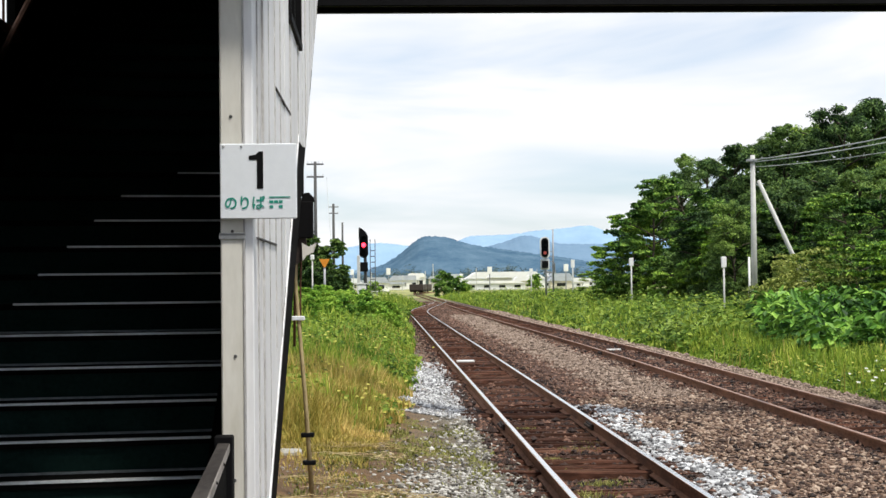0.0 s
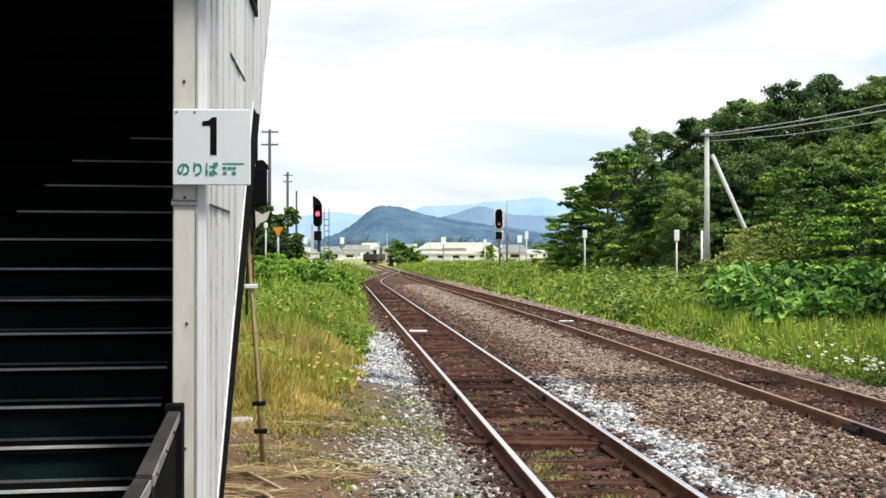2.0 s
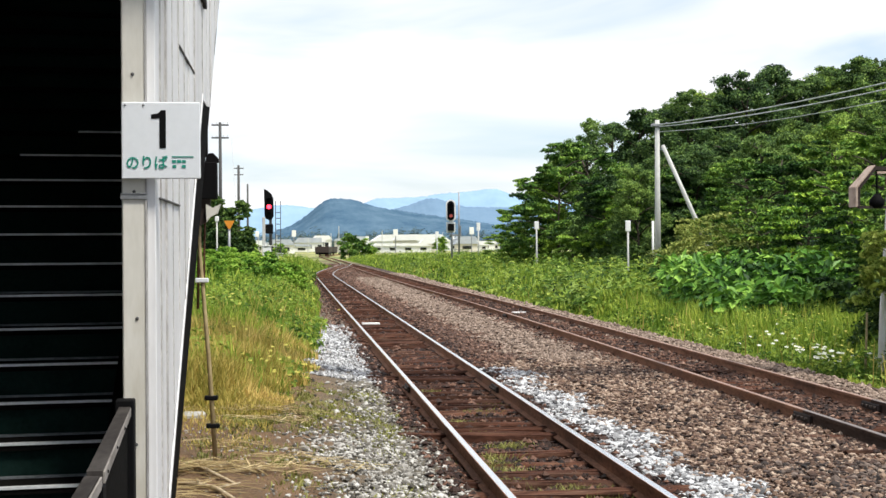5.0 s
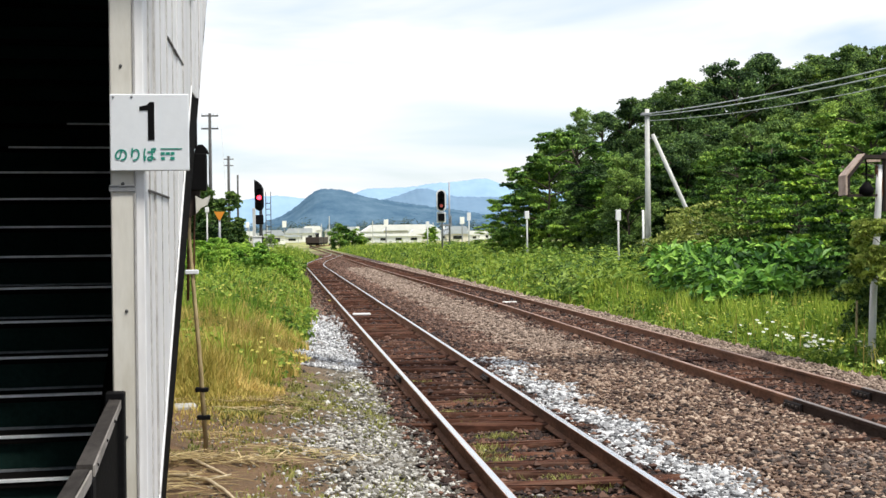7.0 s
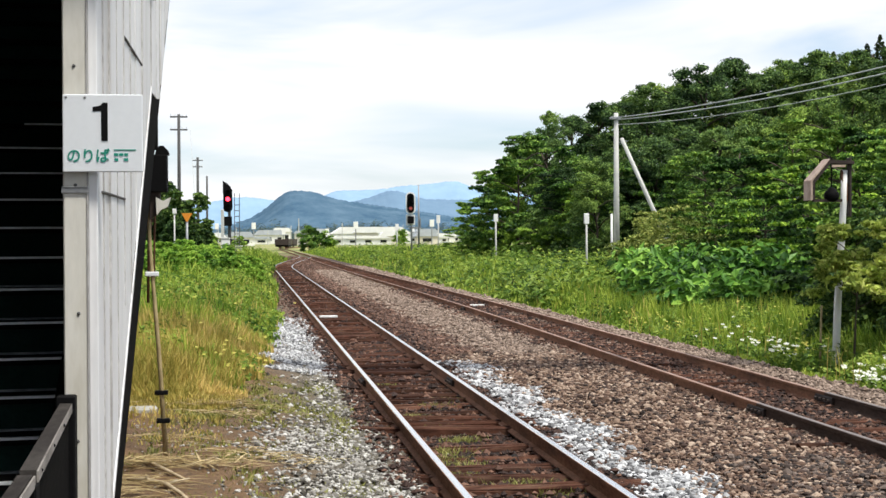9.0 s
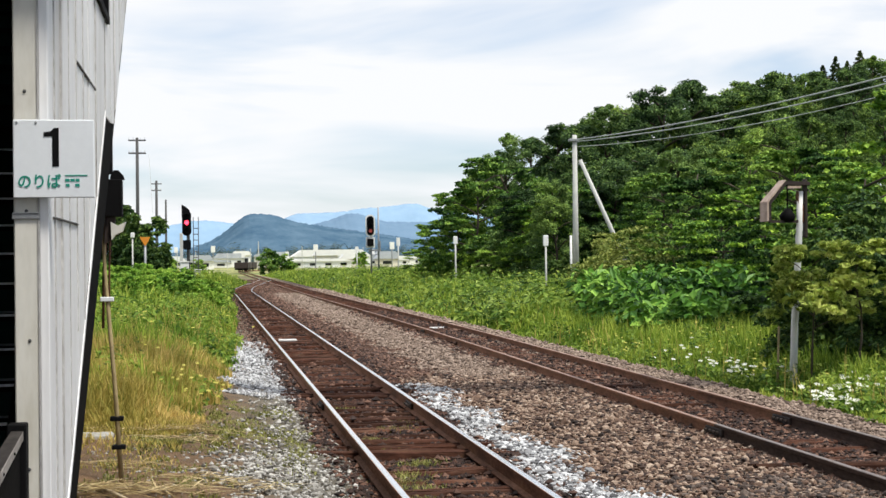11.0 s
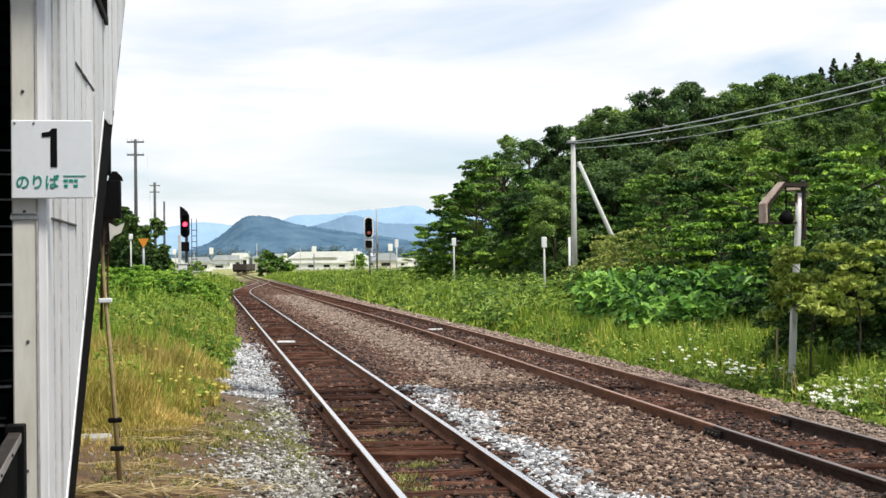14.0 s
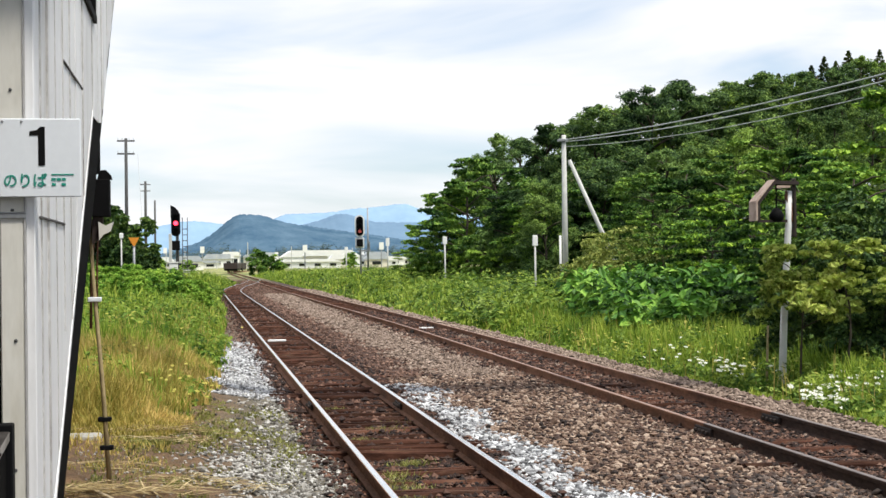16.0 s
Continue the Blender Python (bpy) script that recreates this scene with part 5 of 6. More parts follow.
def tree_proto(name, label, h, spread, clumps, per, leaf, material, seed, shape="round", flat=0.5, category="tree", group="", limbs=14, base=0.22, size=(0.16, 0.42), hollow=0.4):
    """Trunk, limbs and a crown of leaf clumps with gaps; returned at the origin."""
    rng = np.random.default_rng(seed)
    p = empty(name, (0, 0, 0), label, category, group)
    branches = [] if h < 2.15 and limbs < 7 else None
    bm, ends = trunk_and_limbs(h, h * 0.016 + 0.03 if h > 3 else h * 0.011, spread, limbs, rng, start=base, branches=branches)
    part("trunk", bm, M_BARK, p, "dark bark trunk and limbs" if branches is None else "thin dark bark stem", True)
    for limb in branches or ():
        part("branch", limb, M_BARK, p, smooth=True)
    cs, rs = [], []
    if shape == "cone":
        for _ in range(clumps):
            u = rng.random()
            a = rng.uniform(0, 6.283)
            rad = spread * (1 - u) ** 0.8 * (0.4 + 0.7 * rng.random())
            cs.append((rad * math.cos(a), rad * math.sin(a), h * (base + (1 - base) * u)))
            rs.append(spread * (0.17 - 0.155 * u) * rng.uniform(0.7, 1.3))
    else:
        twigs = 8
        lobes = max(clumps // twigs, 5)
        for k in range(lobes):
            u = (k + rng.random()) / lobes
            prof = math.sin(math.pi * min(1, 0.16 + 0.84 * u)) ** 0.6 if shape == "round" else (0.5 + 0.5 * math.sin(math.pi * u ** 0.8))
            lr = spread * rng.uniform(1.5, 2.6) * 0.5 * (size[0] + size[1]) * (1 - 0.35 * u)
            rad = max(spread * prof * (hollow + (1.05 - hollow) * rng.random() ** 0.6) - lr * 0.6, 0)
            a = k * 2.4 + rng.uniform(-0.5, 0.5)
            centre = np.array((rad * math.cos(a), rad * math.sin(a), h * (base + (0.95 - base) * u)))
            cs.append(tuple(centre))
            rs.append(lr * 0.75)
            for _ in range(twigs):
                d = rng.normal(size=3) + np.array((math.cos(a), math.sin(a), 0.5)) * 0.5
                d /= np.linalg.norm(d)
                cs.append(tuple(centre + d * lr * rng.uniform(0.7, 1.15) * np.array((1, 1, 0.75))))
                rs.append(lr * rng.uniform(0.26, 0.55))
        for e in ends:
            cs.append(tuple(e))
            rs.append(spread * 0.4 * (size[0] + size[1]))
    v, f = clump_leaves(np.array(cs), np.array(rs), per, leaf, leaf * 0.62, rng, flat=flat)
    link("crown", np_mesh("crown", v, f), material, p)
    return p


def plant(proto, rows, label=""):
    """Copies of a tree: place across and along, height of its top, turn."""
    tall = max(v.co.z for c in proto.children for v in c.data.vertices)
    for i, (x, y, top) in enumerate(rows):
        g = gz(x, y)
        s = max(top - g, 0.5) / tall
        wide = s * (0.9 + 0.25 * ((i * 37) % 10) / 10)
        m = Matrix.Translation((x, y, g - 0.05)) @ pose(0, 0, 0, 0, 0, i * 77.0) @ Matrix.Diagonal((wide, wide, s, 1))
        if i == 0:
            first = m
        else:
            copy_thing(proto, m)
    proto.matrix_basis = first


def spread_rows(data, d, lower=0.0):
    """Places from bearings (across per metre along), with tops as slopes over eye height."""
    return [(b * (d + o), d + o, 1.8 + (s + lower) * (d + o)) for b, s, o in data]


WOOD = [("round", 21), ("round", 22), ("oval", 23)]
protos = [tree_proto("broadleaf_tree", "tall dark green broadleaf tree in dense summer wood", 13, 4.0, 150, 190, 0.23, M_LEAF_DARK, sd, sh, 0.75, group="trees of the wood", base=0.15, size=(0.10, 0.30), hollow=0.45) for sh, sd in WOOD]
far_rows = spread_rows([(0.176, 0.064, 2), (0.190, 0.074, 0), (0.205, 0.082, 8), (0.226, 0.088, 4), (0.242, 0.092, 12), (0.258, 0.099, 0), (0.270, 0.099, 14), (0.283, 0.103, 6), (0.297, 0.115, 0), (0.309, 0.118, 4), (0.322, 0.109, 10),
                        (0.334, 0.111, 5), (0.350, 0.117, 12), (0.367, 0.122, 0), (0.385, 0.124, 8), (0.402, 0.123, 4), (0.425, 0.129, 0), (0.45, 0.133, 8), (0.48, 0.132, 4)], 122)
mid_rows = spread_rows([(0.200, 0.046, 6), (0.222, 0.053, 0), (0.240, 0.060, 10), (0.262, 0.066, 2), (0.285, 0.070, 12), (0.305, 0.074, 0), (0.328, 0.082, 6), (0.350, 0.086, 0), (0.372, 0.092, 8),
                        (0.395, 0.097, 0), (0.42, 0.10, 6), (0.445, 0.10, 0), (0.47, 0.10, 8)], 84)
for i in range(3):
    plant(protos[i], far_rows[i::3] + mid_rows[i::3])
con = tree_proto("conifer", "dark pointed conifer rising above the wood", 14, 3.2, 800, 34, 0.17, M_LEAF_CONIFER, 31, "cone", 0.6, group="conifers of the wood", base=0.12, limbs=10)
plant(con, spread_rows([(0.338, 0.114, 0), (0.352, 0.120, 4), (0.359, 0.121, 0), (0.367, 0.124, 3), (0.374, 0.121, 8), (0.381, 0.1255, 2), (0.389, 0.122, 0), (0.397, 0.126, 6), (0.404, 0.131, 0), (0.413, 0.137, 3), (0.421, 0.134, 7), (0.430, 0.141, 0), (0.440, 0.137, 5), (0.452, 0.142, 0)], 132, -0.004))

edge_a = tree_proto("small_tree", "bushy green tree at the edge of the wood", 6.5, 2.7, 82, 180, 0.185, M_LEAF_MID, 41, "oval", 0.34, group="trees at the wood edge", base=0.1, size=(0.11, 0.30), hollow=0.55)
edge_b = tree_proto("small_tree", "layered mid-green tree at the edge of the wood", 6.0, 2.9, 74, 200, 0.185, M_LEAF_MID, 42, "round", 0.28, group="trees at the wood edge", base=0.08, size=(0.10, 0.26), hollow=0.55)
rows = spread_rows([(0.158, 0.044, 44), (0.171, 0.058, 42), (0.188, 0.066, 46), (0.134, 0.010, 50), (0.146, 0.026, 48), (0.200, 0.044, 36), (0.216, 0.046, 34), (0.158, 0.006, 44), (0.180, 0.010, 36), (0.234, 0.045, 33), (0.254, 0.050, 34), (0.272, 0.052, 32), (0.292, 0.056, 22), (0.318, 0.060, 12), (0.35, 0.07, 10), (0.385, 0.08, 6)], 54)
plant(edge_a, rows[0::2])
plant(edge_b, rows[1::2])
lay = tree_proto("layered_tree", "mid-green tree with leaves in flat tiers", 5.2, 2.8, 88, 105, 0.19, M_LEAF_MID, 43, "oval", 0.2, group="pale trees by the line", base=0.1, size=(0.11, 0.27), hollow=0.6)
plant(lay, spread_rows([(0.335, 0.040, 2), (0.364, 0.056, -6), (0.397, 0.058, -12), (0.300, 0.030, 4), (0.43, 0.065, -14), (0.488, 0.126, -4)], 46))
thick = tree_proto("shrub", "dense dark shrub under the trees", 2.6, 1.9, 60, 70, 0.18, M_LEAF_SHADED, 44, "oval", 0.5, "shrub", "shrubs under the wood", limbs=8, base=0.02)
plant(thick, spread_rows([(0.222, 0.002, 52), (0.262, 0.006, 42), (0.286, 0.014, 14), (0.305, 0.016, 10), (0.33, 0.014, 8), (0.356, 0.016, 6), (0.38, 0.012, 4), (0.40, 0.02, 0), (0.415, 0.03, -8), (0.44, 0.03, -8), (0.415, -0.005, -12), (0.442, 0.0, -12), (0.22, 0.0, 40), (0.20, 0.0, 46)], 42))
tan_shrub = tree_proto("shrub", "yellow-green shrub in front of the strut", 2.6, 1.8, 80, 50, 0.15, M_LEAF_TAN, 45, "oval", 0.32, "shrub", "pale shrubs by the line", limbs=8, base=0.05)
plant(tan_shrub, spread_rows([(0.260, 0.018, 10), (0.274, 0.022, 8), (0.248, 0.004, 12), (0.285, 0.012, 6), (0.240, -0.006, 22)], 44))
left_bush = tree_proto("tree", "dark green tree behind the leaning pole", 4.0, 1.5, 130, 80, 0.22, M_LEAF_SHADED, 46, "oval", 0.45, "tree", "trees on the bank", limbs=8, base=0.05, size=(0.12, 0.32))
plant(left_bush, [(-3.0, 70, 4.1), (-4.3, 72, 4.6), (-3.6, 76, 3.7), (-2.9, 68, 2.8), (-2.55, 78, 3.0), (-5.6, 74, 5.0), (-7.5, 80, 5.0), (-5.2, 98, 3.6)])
mid_bush = tree_proto("tree", "round green tree beside the far line", 4.2, 2.4, 60, 50, 0.5, M_LEAF_MID, 47, "oval", 0.5, "tree", "far trees by fields", limbs=8, base=0.03)
plant(mid_bush, [(9.2, 245, 4.0), (10.9, 250, 3.2), (12.6, 252, 2.4), (46, 480, 4.8), (-2, 330, 2.6), (-8, 340, 3.0), (64, 560, 3.5)])
sapling = tree_proto("sapling", "pale sapling leaning over the concrete post", 2.1, 0.8, 64, 44, 0.11, M_LEAF_SAPLING, 48, "oval", 0.3, "sapling", "", limbs=6, base=0.5, size=(0.12, 0.3))
plant(sapling, [(8.86, 22.45, 2.05), (9.55, 22.3, 2.12)])
bank_shrub = tree_proto("shrub", "bright green leafy shrub in the tall grass bank", 1.6, 0.95, 110, 70, 0.13, M_LEAF_BANK, 50, "oval", 0.5, "shrub", "green shrubs on the bank", limbs=8, base=0.03, size=(0.15, 0.34), hollow=0.5)
plant(bank_shrub, [(-3.3, 47, 1.7), (-2.7, 50, 1.82), (-2.1, 49, 1.72), (-1.6, 51, 1.72), (-1.1, 50, 1.58), (-0.6, 52, 1.48), (-0.1, 54, 1.32), (-2.4, 53, 1.88), (-1.3, 54, 1.72), (-3.6, 52, 1.92), (-3.0, 44, 1.5), (-1.9, 46, 1.55)])
bushlet = tree_proto("shrub", "dark leafy shrub behind the concrete post", 2.2, 1.1, 60, 110, 0.10, M_LEAF_SHADED, 49, "oval", 0.45, "shrub", "dark shrubs by the post", limbs=8, base=0.03)
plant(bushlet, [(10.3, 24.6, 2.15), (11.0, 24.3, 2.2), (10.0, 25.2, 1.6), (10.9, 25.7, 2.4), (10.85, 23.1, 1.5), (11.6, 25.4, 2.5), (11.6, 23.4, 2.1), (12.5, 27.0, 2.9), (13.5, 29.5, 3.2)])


def knotweed(x0, x1, y0, y1, count, top):
    """A bank of tall broad-leaved stems."""
    rng = np.random.default_rng(60 + count)
    x, y = rng.uniform(x0, x1, count), rng.uniform(y0, y1, count)
    h = top * rng.uniform(0.45, 1.08, count)
    per = 22
    u = rng.random((count, per)) ** 0.6
    a = rng.uniform(0, 6.283, (count, per))
    rad = 0.32 * (1 - 0.3 * u)
    pos = np.stack([x[:, None] + np.cos(a) * rad, y[:, None] + np.sin(a) * rad, ground_z(x, y)[:, None] + h[:, None] * (0.25 + 0.75 * u)], -1)
    nrm = np.stack([np.cos(a) * 0.5, np.sin(a) * 0.5 - 0.15, np.full_like(a, 0.8)], -1) + rng.normal(0, 0.32, (count, per, 3))
    v, f = leaf_faces(pos.reshape(-1, 3), nrm.reshape(-1, 3), 0.33, 0.16, rng)
    tagged(link("knotweed", np_mesh("knotweed", v, f), M_KNOT), "bank of tall bright green broad-leaved weeds", "weeds", kind="stuff")


knotweed(10.2, 14.6, 37.5, 44.5, 270, 1.5)
knotweed(9.9, 13.4, 34.5, 38.0, 90, 0.95)


def blades(name, count, place, h, w, material, label, seed, bend=0.35, segs=2, category="grass"):
    """Grass blades: each a bent tapering strip."""
    rng = np.random.default_rng(seed)
    x, y = place(rng, count)
    c = len(x)
    z = ground_z(x, y) - 0.02
    hh = h(x, y, rng)
    a = rng.uniform(0, 6.283, c)
    b = rng.uniform(0.05, bend, c) * hh
    face = a + rng.normal(1.57, 0.5, c)
    ww = w * rng.uniform(0.6, 1.4, c) * (0.6 + y / 40)
    v = []
    for i, u in enumerate((0.0, 0.55, 1.0)):
        cx, cy, cz = x + np.cos(a) * b * u * u, y + np.sin(a) * b * u * u, z + hh * u * (1 - 0.12 * u)
        k = ww * (1.0, 0.8, 0.15)[i]
        for s in (-0.5, 0.5):
            v.append(np.stack([cx + s * k * np.cos(face), cy + s * k * np.sin(face), cz], -1))
    v = np.stack(v, 1).reshape(-1, 3)
    o = (np.arange(c) * 6)[:, None]
    f = np.concatenate([o + np.array([0, 1, 3, 2]), o + np.array([2, 3, 5, 4])], 1).reshape(-1, 4)
    return tagged(link(name, np_mesh(name, v, f), material), label, category, kind="stuff")


def clumpy(x, y, f=1.0):
    return 0.5 + 0.25 * (np.sin(x * 2.9 * f + np.sin(y * 1.3 * f) * 2) + np.sin(y * 1.9 * f + x * 1.1 + 1.7))


def left_edge(y):
    return np.interp(y, [14, 17, 22.5, 30, 37, 60, 80, 110, 160], [-0.35, -0.2, 0.13, 0.33, 0.5, 0.85, 1.0, 1.5, 4.3])


def bank(y0, y1, x0, pw=1.3):
    def place(rng, n):
        y = y0 + (y1 - y0) * rng.random(n) ** pw
        r = left_edge(y) + 0.12 * np.sin(y * 2.3) + 0.08 * np.sin(y * 5.1)
        x = x0 * (0.5 + y / 60) + (r - x0 * (0.5 + y / 60)) * rng.random(n)
        return x, y
    return place


blades("dry_grass", 26000, bank(15.9, 27, -2.8), lambda x, y, r: r.uniform(0.25, 0.72, len(x)) * (0.5 + 0.6 * clumpy(x, y)) * smoothstep(15.0, 19.0, y) * (0.3 + 0.7 * smoothstep(0.0, 0.8, left_edge(y) - x)) + 0.05, 0.018, M_STRAW, "tall dry yellow grass beside the platform end", 71, 0.5)
blades("dry_grass", 2200, bank(13.0, 16.8, -2.4, 0.7), lambda x, y, r: r.uniform(0.03, 0.2, len(x)) * clumpy(x, y, 2.0) * (0.4 + 0.6 * smoothstep(13, 16.5, y)) + 0.02, 0.014, M_STRAW, "short dry tufts on brown soil", 69, 0.7)
blades("green_grass", 2600, bank(17.5, 28, -2.8), lambda x, y, r: r.uniform(0.25, 0.75, len(x)) * (0.4 + 0.7 * clumpy(x, y, 1.4)) * (0.35 + 0.65 * smoothstep(0.0, 0.8, left_edge(y) - x)) + 0.04, 0.02, M_GRASS, "green grass mixed into dry grass", 70, 0.5)
blades("green_grass", 34000, bank(25, 52, -3.5), lambda x, y, r: r.uniform(0.4, 1.0, len(x)) * (0.55 + 0.5 * clumpy(x, y, 0.7)) * (0.3 + 0.7 * smoothstep(0.0, 1.1, left_edge(y) - x)), 0.026, M_GRASS, "tall green grass on the bank left of the track", 72)
blades("green_grass", 32000, bank(40, 150, -6), lambda x, y, r: r.uniform(0.6, 1.35, len(x)) * (0.6 + 0.5 * clumpy(x, y, 0.4)) * (0.3 + 0.7 * smoothstep(0.0, 1.8, left_edge(y) - x)), 0.035, M_GRASS, "tall green grass along the far bank", 73)
blades("dry_grass", 5000, bank(22, 60, -3.0), lambda x, y, r: r.uniform(0.3, 0.95, len(x)) * (0.4 + 0.6 * smoothstep(0.0, 1.0, left_edge(y) - x)), 0.016, M_STRAW, "dry seed stalks in the green grass", 74, 0.3)


def verge(y0, y1, x1, pw=1.5):
    def place(rng, n):
        y = y0 + (y1 - y0) * rng.random(n) ** pw
        lo = 7.95 + 0.12 * np.sin(y * 1.7) + 0.08 * np.sin(y * 4.3)
        x = lo + (x1(y) - lo) * rng.random(n)
        return x, y
    return place


blades("green_grass", 42000, verge(13, 48, lambda y: np.interp(y, [13, 25, 48], [9.5, 11.5, 15.5])), lambda x, y, r: r.uniform(0.25, 0.75, len(x)) * (0.55 + 0.6 * clumpy(x, y)) * (0.22 + 0.78 * smoothstep(8.0, 9.6, x)), 0.022, M_GRASS, "green grass verge beside the main track", 75)
blades("green_grass", 42000, verge(45, 240, lambda y: np.interp(y, [45, 120, 240], [15, 24, 44])), lambda x, y, r: r.uniform(0.4, 1.0, len(x)) * (0.6 + 0.5 * clumpy(x, y, 0.4)) * (0.3 + 0.7 * smoothstep(7.6, 9.8, x)), 0.03, M_GRASS, "long green grass along the main track", 76)
blades("dry_grass", 900, verge(15, 140, lambda y: np.interp(y, [13, 25, 140], [9, 10.5, 20])), lambda x, y, r: r.uniform(0.35, 0.8, len(x)), 0.014, M_STRAW, "dry stalks in the verge", 77, 0.25)


def mounds(name, count, place, h, rad, leaf, material, label, seed, per=26):
    """Leafy weeds in low mounds of small leaves."""
    rng = np.random.default_rng(seed)
    x, y = place(rng, count)
    hh = h(x, y, rng)
    cs = np.stack([x, y, ground_z(x, y) + hh * 0.5], -1)
    d = rng.normal(size=(len(x), per, 3))
    d /= np.linalg.norm(d, axis=2, keepdims=True)
    d[..., 2] = np.abs(d[..., 2]) * 2 - 0.9
    pos = cs[:, None] + d * np.stack([rad * rng.uniform(0.6, 1.4, len(x))] * 2 + [hh * 0.55], -1)[:, None] * rng.uniform(0.6, 1.05, (len(x), per, 1))
    v, f = leaf_faces(pos.reshape(-1, 3), (d + np.array([0, -0.2, 0.5]) + rng.normal(0, 0.3, d.shape)).reshape(-1, 3), leaf, leaf * 0.5, rng)
    tagged(link(name, np_mesh(name, v, f), material), label, "weeds", kind="stuff")


mounds("weeds", 420, bank(26, 62, -3.2), lambda x, y, r: r.uniform(0.5, 1.15, len(x)) * (0.35 + 0.65 * smoothstep(0.1, 1.2, left_edge(y) - x)), 0.26, 0.12, M_WEED, "leafy green weeds on the bank", 101)
mounds("weeds", 520, bank(60, 150, -6), lambda x, y, r: r.uniform(0.7, 1.5, len(x)) * (0.35 + 0.65 * smoothstep(0.1, 1.6, left_edge(y) - x)), 0.45, 0.24, M_WEED, "leafy green weeds along the far bank", 102)
mounds("weeds", 90, bank(19.5, 27, -2.4), lambda x, y, r: r.uniform(0.25, 0.6, len(x)) * (0.35 + 0.65 * smoothstep(0.1, 1.0, left_edge(y) - x)), 0.18, 0.10, M_WEED, "pale leafy weeds in dry grass", 103)
mounds("weeds", 420, verge(16, 46, lambda y: np.interp(y, [13, 25, 48], [9.5, 11.5, 15.5])), lambda x, y, r: r.uniform(0.2, 0.6, len(x)) * (0.3 + 0.7 * smoothstep(7.2, 8.6, x)), 0.22, 0.11, M_WEED, "leafy weeds in the verge", 104)
mounds("weeds", 900, verge(45, 230, lambda y: np.interp(y, [45, 120, 240], [15, 24, 44])), lambda x, y, r: r.uniform(0.4, 1.3, len(x)) * (0.25 + 0.75 * smoothstep(7.2, 10, x)), 0.55, 0.26, M_WEED, "leafy weeds along the main track", 105)
mounds("weeds", 170, verge(17, 34, lambda y: np.interp(y, [13, 25, 48], [9.6, 10.6, 12.0])), lambda x, y, r: r.uniform(0.2, 0.5, len(x)) * (0.3 + 0.7 * smoothstep(7.6, 9.0, x)), 0.22, 0.10, M_LEAF_PALE, "yellow-green weeds in the near verge", 108)
mounds("weeds", 260, verge(45, 200, lambda y: np.interp(y, [45, 120, 240], [15, 24, 44])), lambda x, y, r: r.uniform(0.5, 1.2, len(x)), 0.5, 0.24, M_LEAF_PALE, "yellow-green weeds along the main track", 106)


def far_wood(rng, n):
    return rng.uniform(-260, 330, n), rng.uniform(720, 980, n)


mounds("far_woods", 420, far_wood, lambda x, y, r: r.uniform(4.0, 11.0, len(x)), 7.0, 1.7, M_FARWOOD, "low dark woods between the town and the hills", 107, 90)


def low_patch(rng, n):
    cx, cy = rng.uniform(-1.1, 1.1, 150), 9 + 11 * rng.random(150)
    k = rng.integers(0, 150, n)
    return cx[k] + rng.normal(0, 0.09, n), cy[k] + rng.normal(0, 0.16, n)


blades("weeds", 13000, low_patch, lambda x, y, r: r.uniform(0.025, 0.065, len(x)), 0.014, M_MOSS, "low weeds growing through the gravel", 78, 0.8, category="weeds")


def mossy_patch(rng, n):
    return rng.uniform(-0.1, 1.15, n) + rng.normal(0, 0.1, n), 16.2 + 4.6 * rng.random(n)


blades("weeds", 5200, mossy_patch, lambda x, y, r: r.uniform(0.015, 0.05, len(x)) * (0.3 + clumpy(x, y, 2.2)), 0.018, M_MOSS, "low olive moss and weeds between two gravel patches", 80, 0.9, category="weeds")


def sleeper_patch(rng, n):
    cx, cy = rng.uniform(1.7, 2.45, 16), np.array([10.8, 11.4, 12.1, 12.9, 13.6, 14.5, 15.3, 16.2, 17.3, 18.4, 11.0, 12.5, 14.0, 16.0, 19.0, 21.0])
    k = rng.integers(0, 16, n)
    return cx[k] + rng.normal(0, 0.12, n), cy[k] + rng.normal(0, 0.06, n)


blades("weeds", 3600, sleeper_patch, lambda x, y, r: r.uniform(0.05, 0.12, len(x)), 0.01, M_MOSS, "low dry weeds between the rails", 79, 0.8, category="weeds")


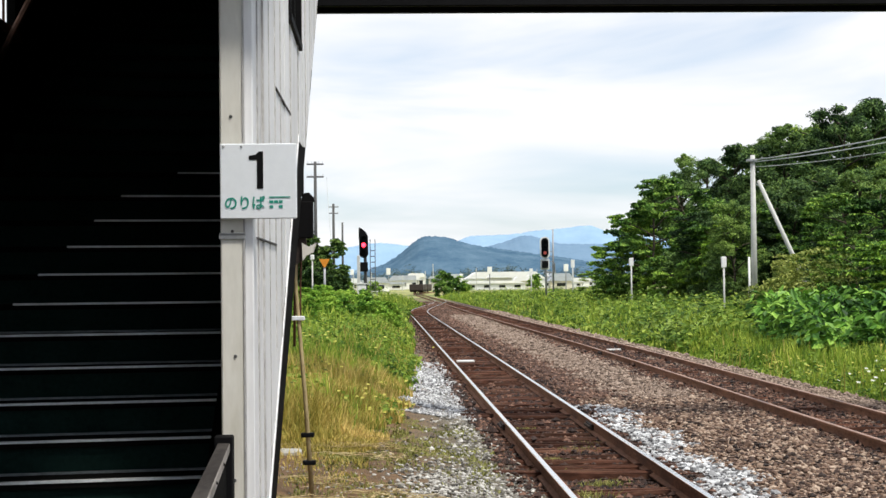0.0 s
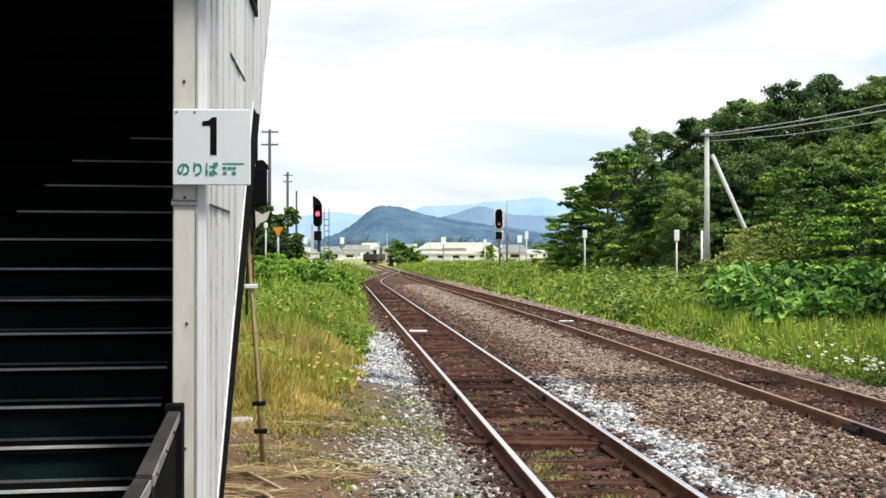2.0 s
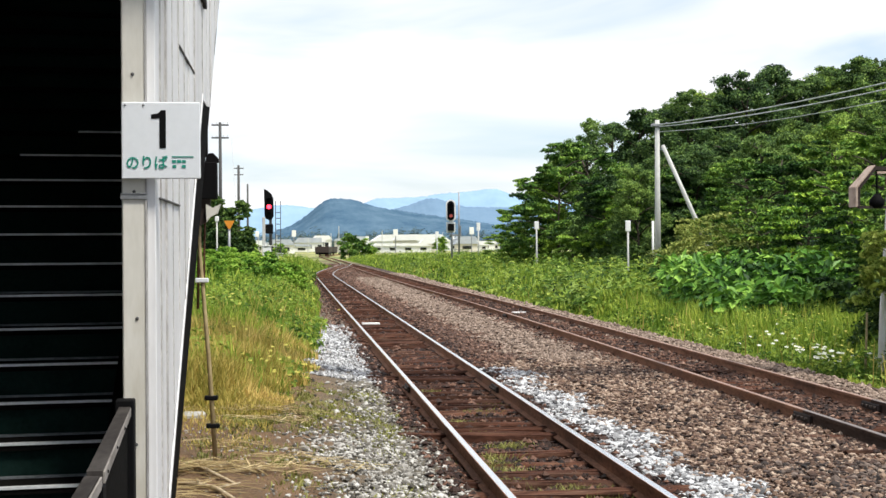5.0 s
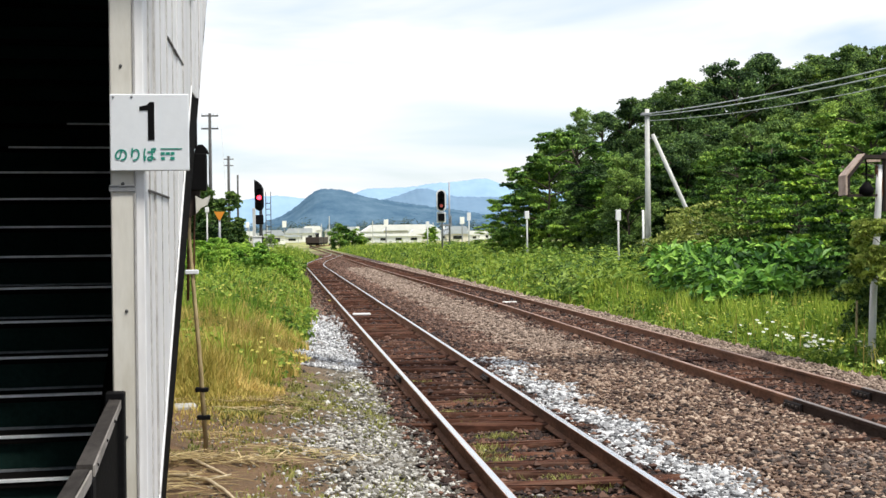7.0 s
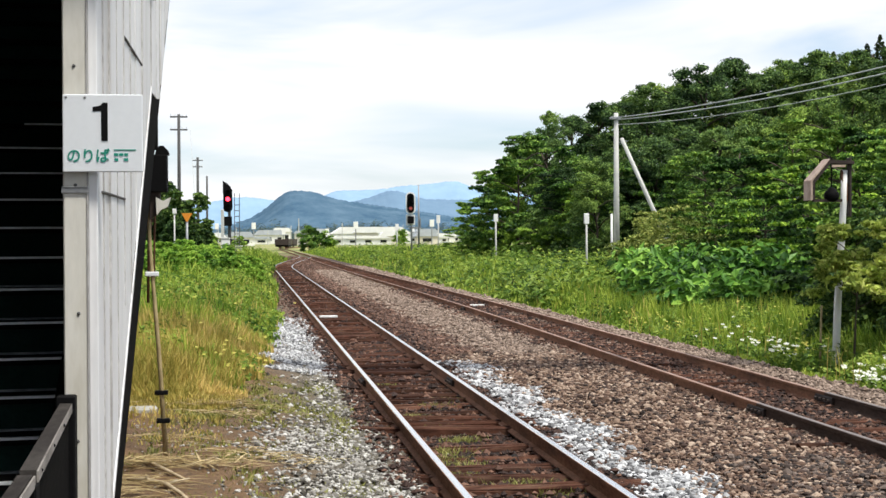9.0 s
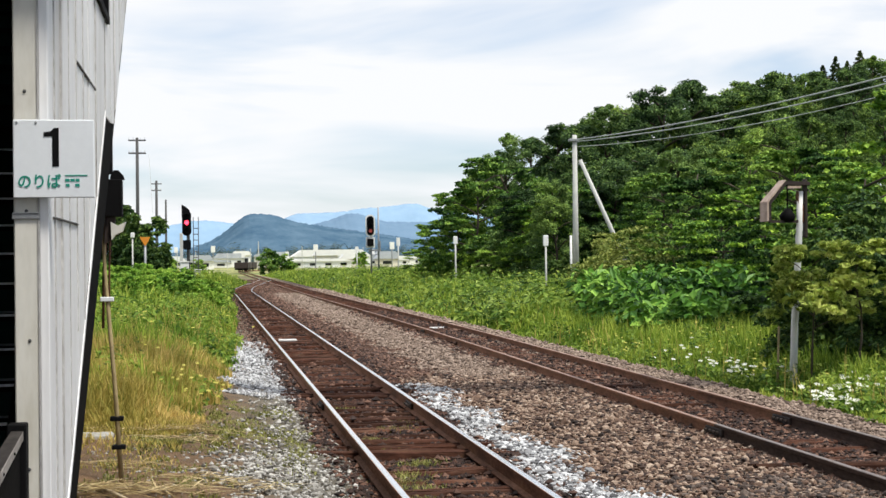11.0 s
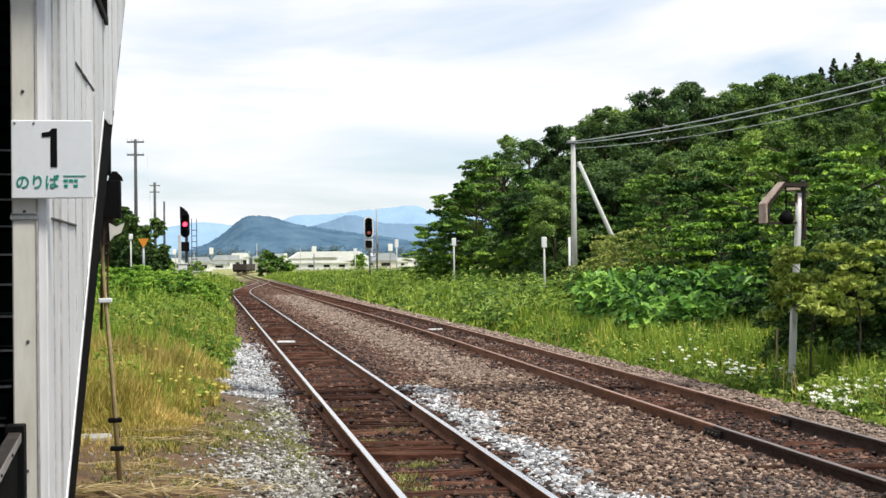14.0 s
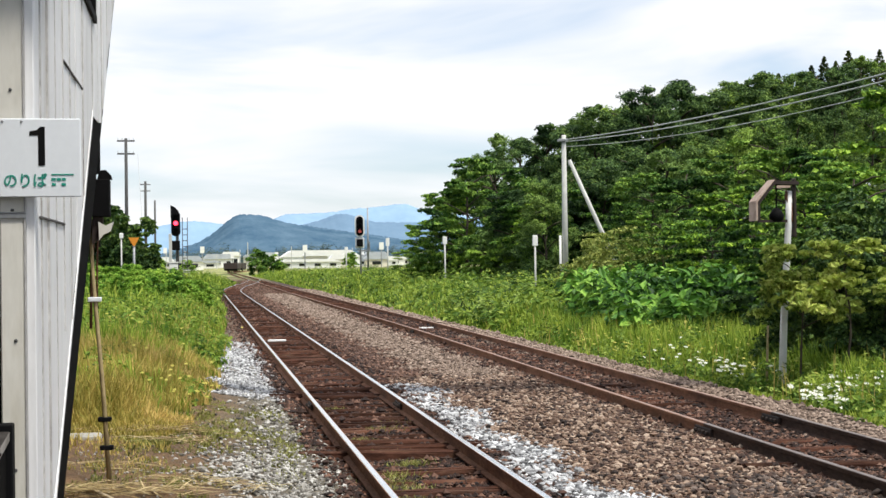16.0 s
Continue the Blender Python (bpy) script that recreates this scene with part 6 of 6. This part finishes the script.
def straw(rng_seed, count):
    """Cut straw lying on the soil."""
    rng = np.random.default_rng(rng_seed)
    cx = rng.uniform(-1.1, 0.1, 22)
    cy = np.array([9.6, 10.6, 11.0, 11.1, 11.2, 11.9, 12.0, 12.1, 12.15, 12.2, 12.6, 15.6, 16.4, 12.9, 16.2, 16.4, 16.6, 16.9, 17.2, 16.0, 17.0, 13.4])
    cx[2:10] = np.linspace(-1.0, -0.35, 8)
    k = rng.integers(0, 22, count)
    x, y = cx[k] + rng.normal(0, 0.28, count), cy[k] + rng.normal(0, 0.10, count)
    pos = np.stack([x, y, ground_z(x, y) + rng.uniform(0.01, 0.07, count)], -1)
    nrm = np.tile((0.0, 0.0, 1.0), (count, 1)) + rng.normal(0, 0.25, (count, 3))
    a = np.where(rng.random(count) < 0.6, rng.normal(-0.25, 0.25, count), rng.uniform(-1.5, 1.5, count))
    t = np.stack([np.cos(a), np.sin(a), rng.normal(0, 0.08, count)], -1)
    s = np.stack([-np.sin(a), np.cos(a), np.zeros(count)], -1)
    ln, wd = rng.uniform(0.10, 0.42, count)[:, None], 0.008
    v = np.stack([pos - t * ln / 2, pos + s * wd + (0, 0, 0.004), pos + t * ln / 2, pos - s * wd + (0, 0, 0.004)], 1).reshape(-1, 3)
    tagged(link("straw_litter", np_mesh("straw_litter", v, np.arange(count * 4).reshape(-1, 4)), M_LITTER), "cut straw and dead stalks lying on brown soil", "straw", kind="stuff")


straw(81, 1000)


def flowers(name, count, spots, size, material, label, seed):
    """Small flat flower heads of five petals each."""
    rng = np.random.default_rng(seed)
    k = rng.integers(0, len(spots), count)
    sp = np.array(spots)
    x = sp[k, 0] + rng.normal(0, 1, count) * sp[k, 2]
    y = sp[k, 1] + rng.normal(0, 1, count) * sp[k, 3]
    z = ground_z(x, y) + sp[k, 4] * rng.uniform(0.6, 1.15, count)
    base = np.stack([x, y, z], -1)
    v = []
    for j in range(5):
        a = j * 1.2566 + rng.uniform(0, 0.3, count)
        c = base + np.stack([np.cos(a), np.sin(a) * 0.8 - 0.25, np.sin(a) * 0.35], -1) * size * 0.6
        t = np.stack([np.cos(a), np.sin(a) * 0.8, np.sin(a) * 0.5], -1) * size * 0.5
        s = np.stack([-np.sin(a), np.cos(a) * 0.8, np.cos(a) * 0.5], -1) * size * 0.35
        v += [c - t, c + s, c + t, c - s]
    v = np.stack(v, 1).reshape(-1, 3)
    tagged(link(name, np_mesh(name, v, np.arange(len(v)).reshape(-1, 4)), material), label, "flowers", kind="stuff")


flowers("white_flowers", 95, [(8.55, 20.7, 0.24, 0.3, 0.28), (9.0, 21.1, 0.3, 0.35, 0.30), (8.3, 20.2, 0.18, 0.25, 0.24)], 0.045, M_PETAL, "white flower heads in the verge by the post", 91)
flowers("white_flowers", 50, [(8.35, 24.3, 0.25, 0.7, 0.34), (8.5, 25.2, 0.25, 0.7, 0.36), (8.7, 27.5, 0.3, 1.5, 0.4)], 0.04, M_PETAL, "small white flowers scattered in the verge", 92)
flowers("yellow_flowers", 45, [(0.05, 18.2, 0.22, 0.5, 0.42), (-0.25, 19.0, 0.3, 0.6, 0.55), (-0.3, 24.5, 0.4, 1.2, 0.85), (-0.9, 22.5, 0.5, 1.0, 0.9)], 0.024, M_PETALY, "small yellow flowers in the dry grass", 93)
flowers("yellow_flowers", 110, [(9.0, 26.5, 0.5, 1.5, 0.42), (9.6, 30.0, 0.6, 2.0, 0.5), (8.8, 23.4, 0.3, 0.8, 0.34), (8.6, 33.0, 0.3, 2.5, 0.4)], 0.026, M_PETALY, "pale yellow flower heads in the green verge", 94)
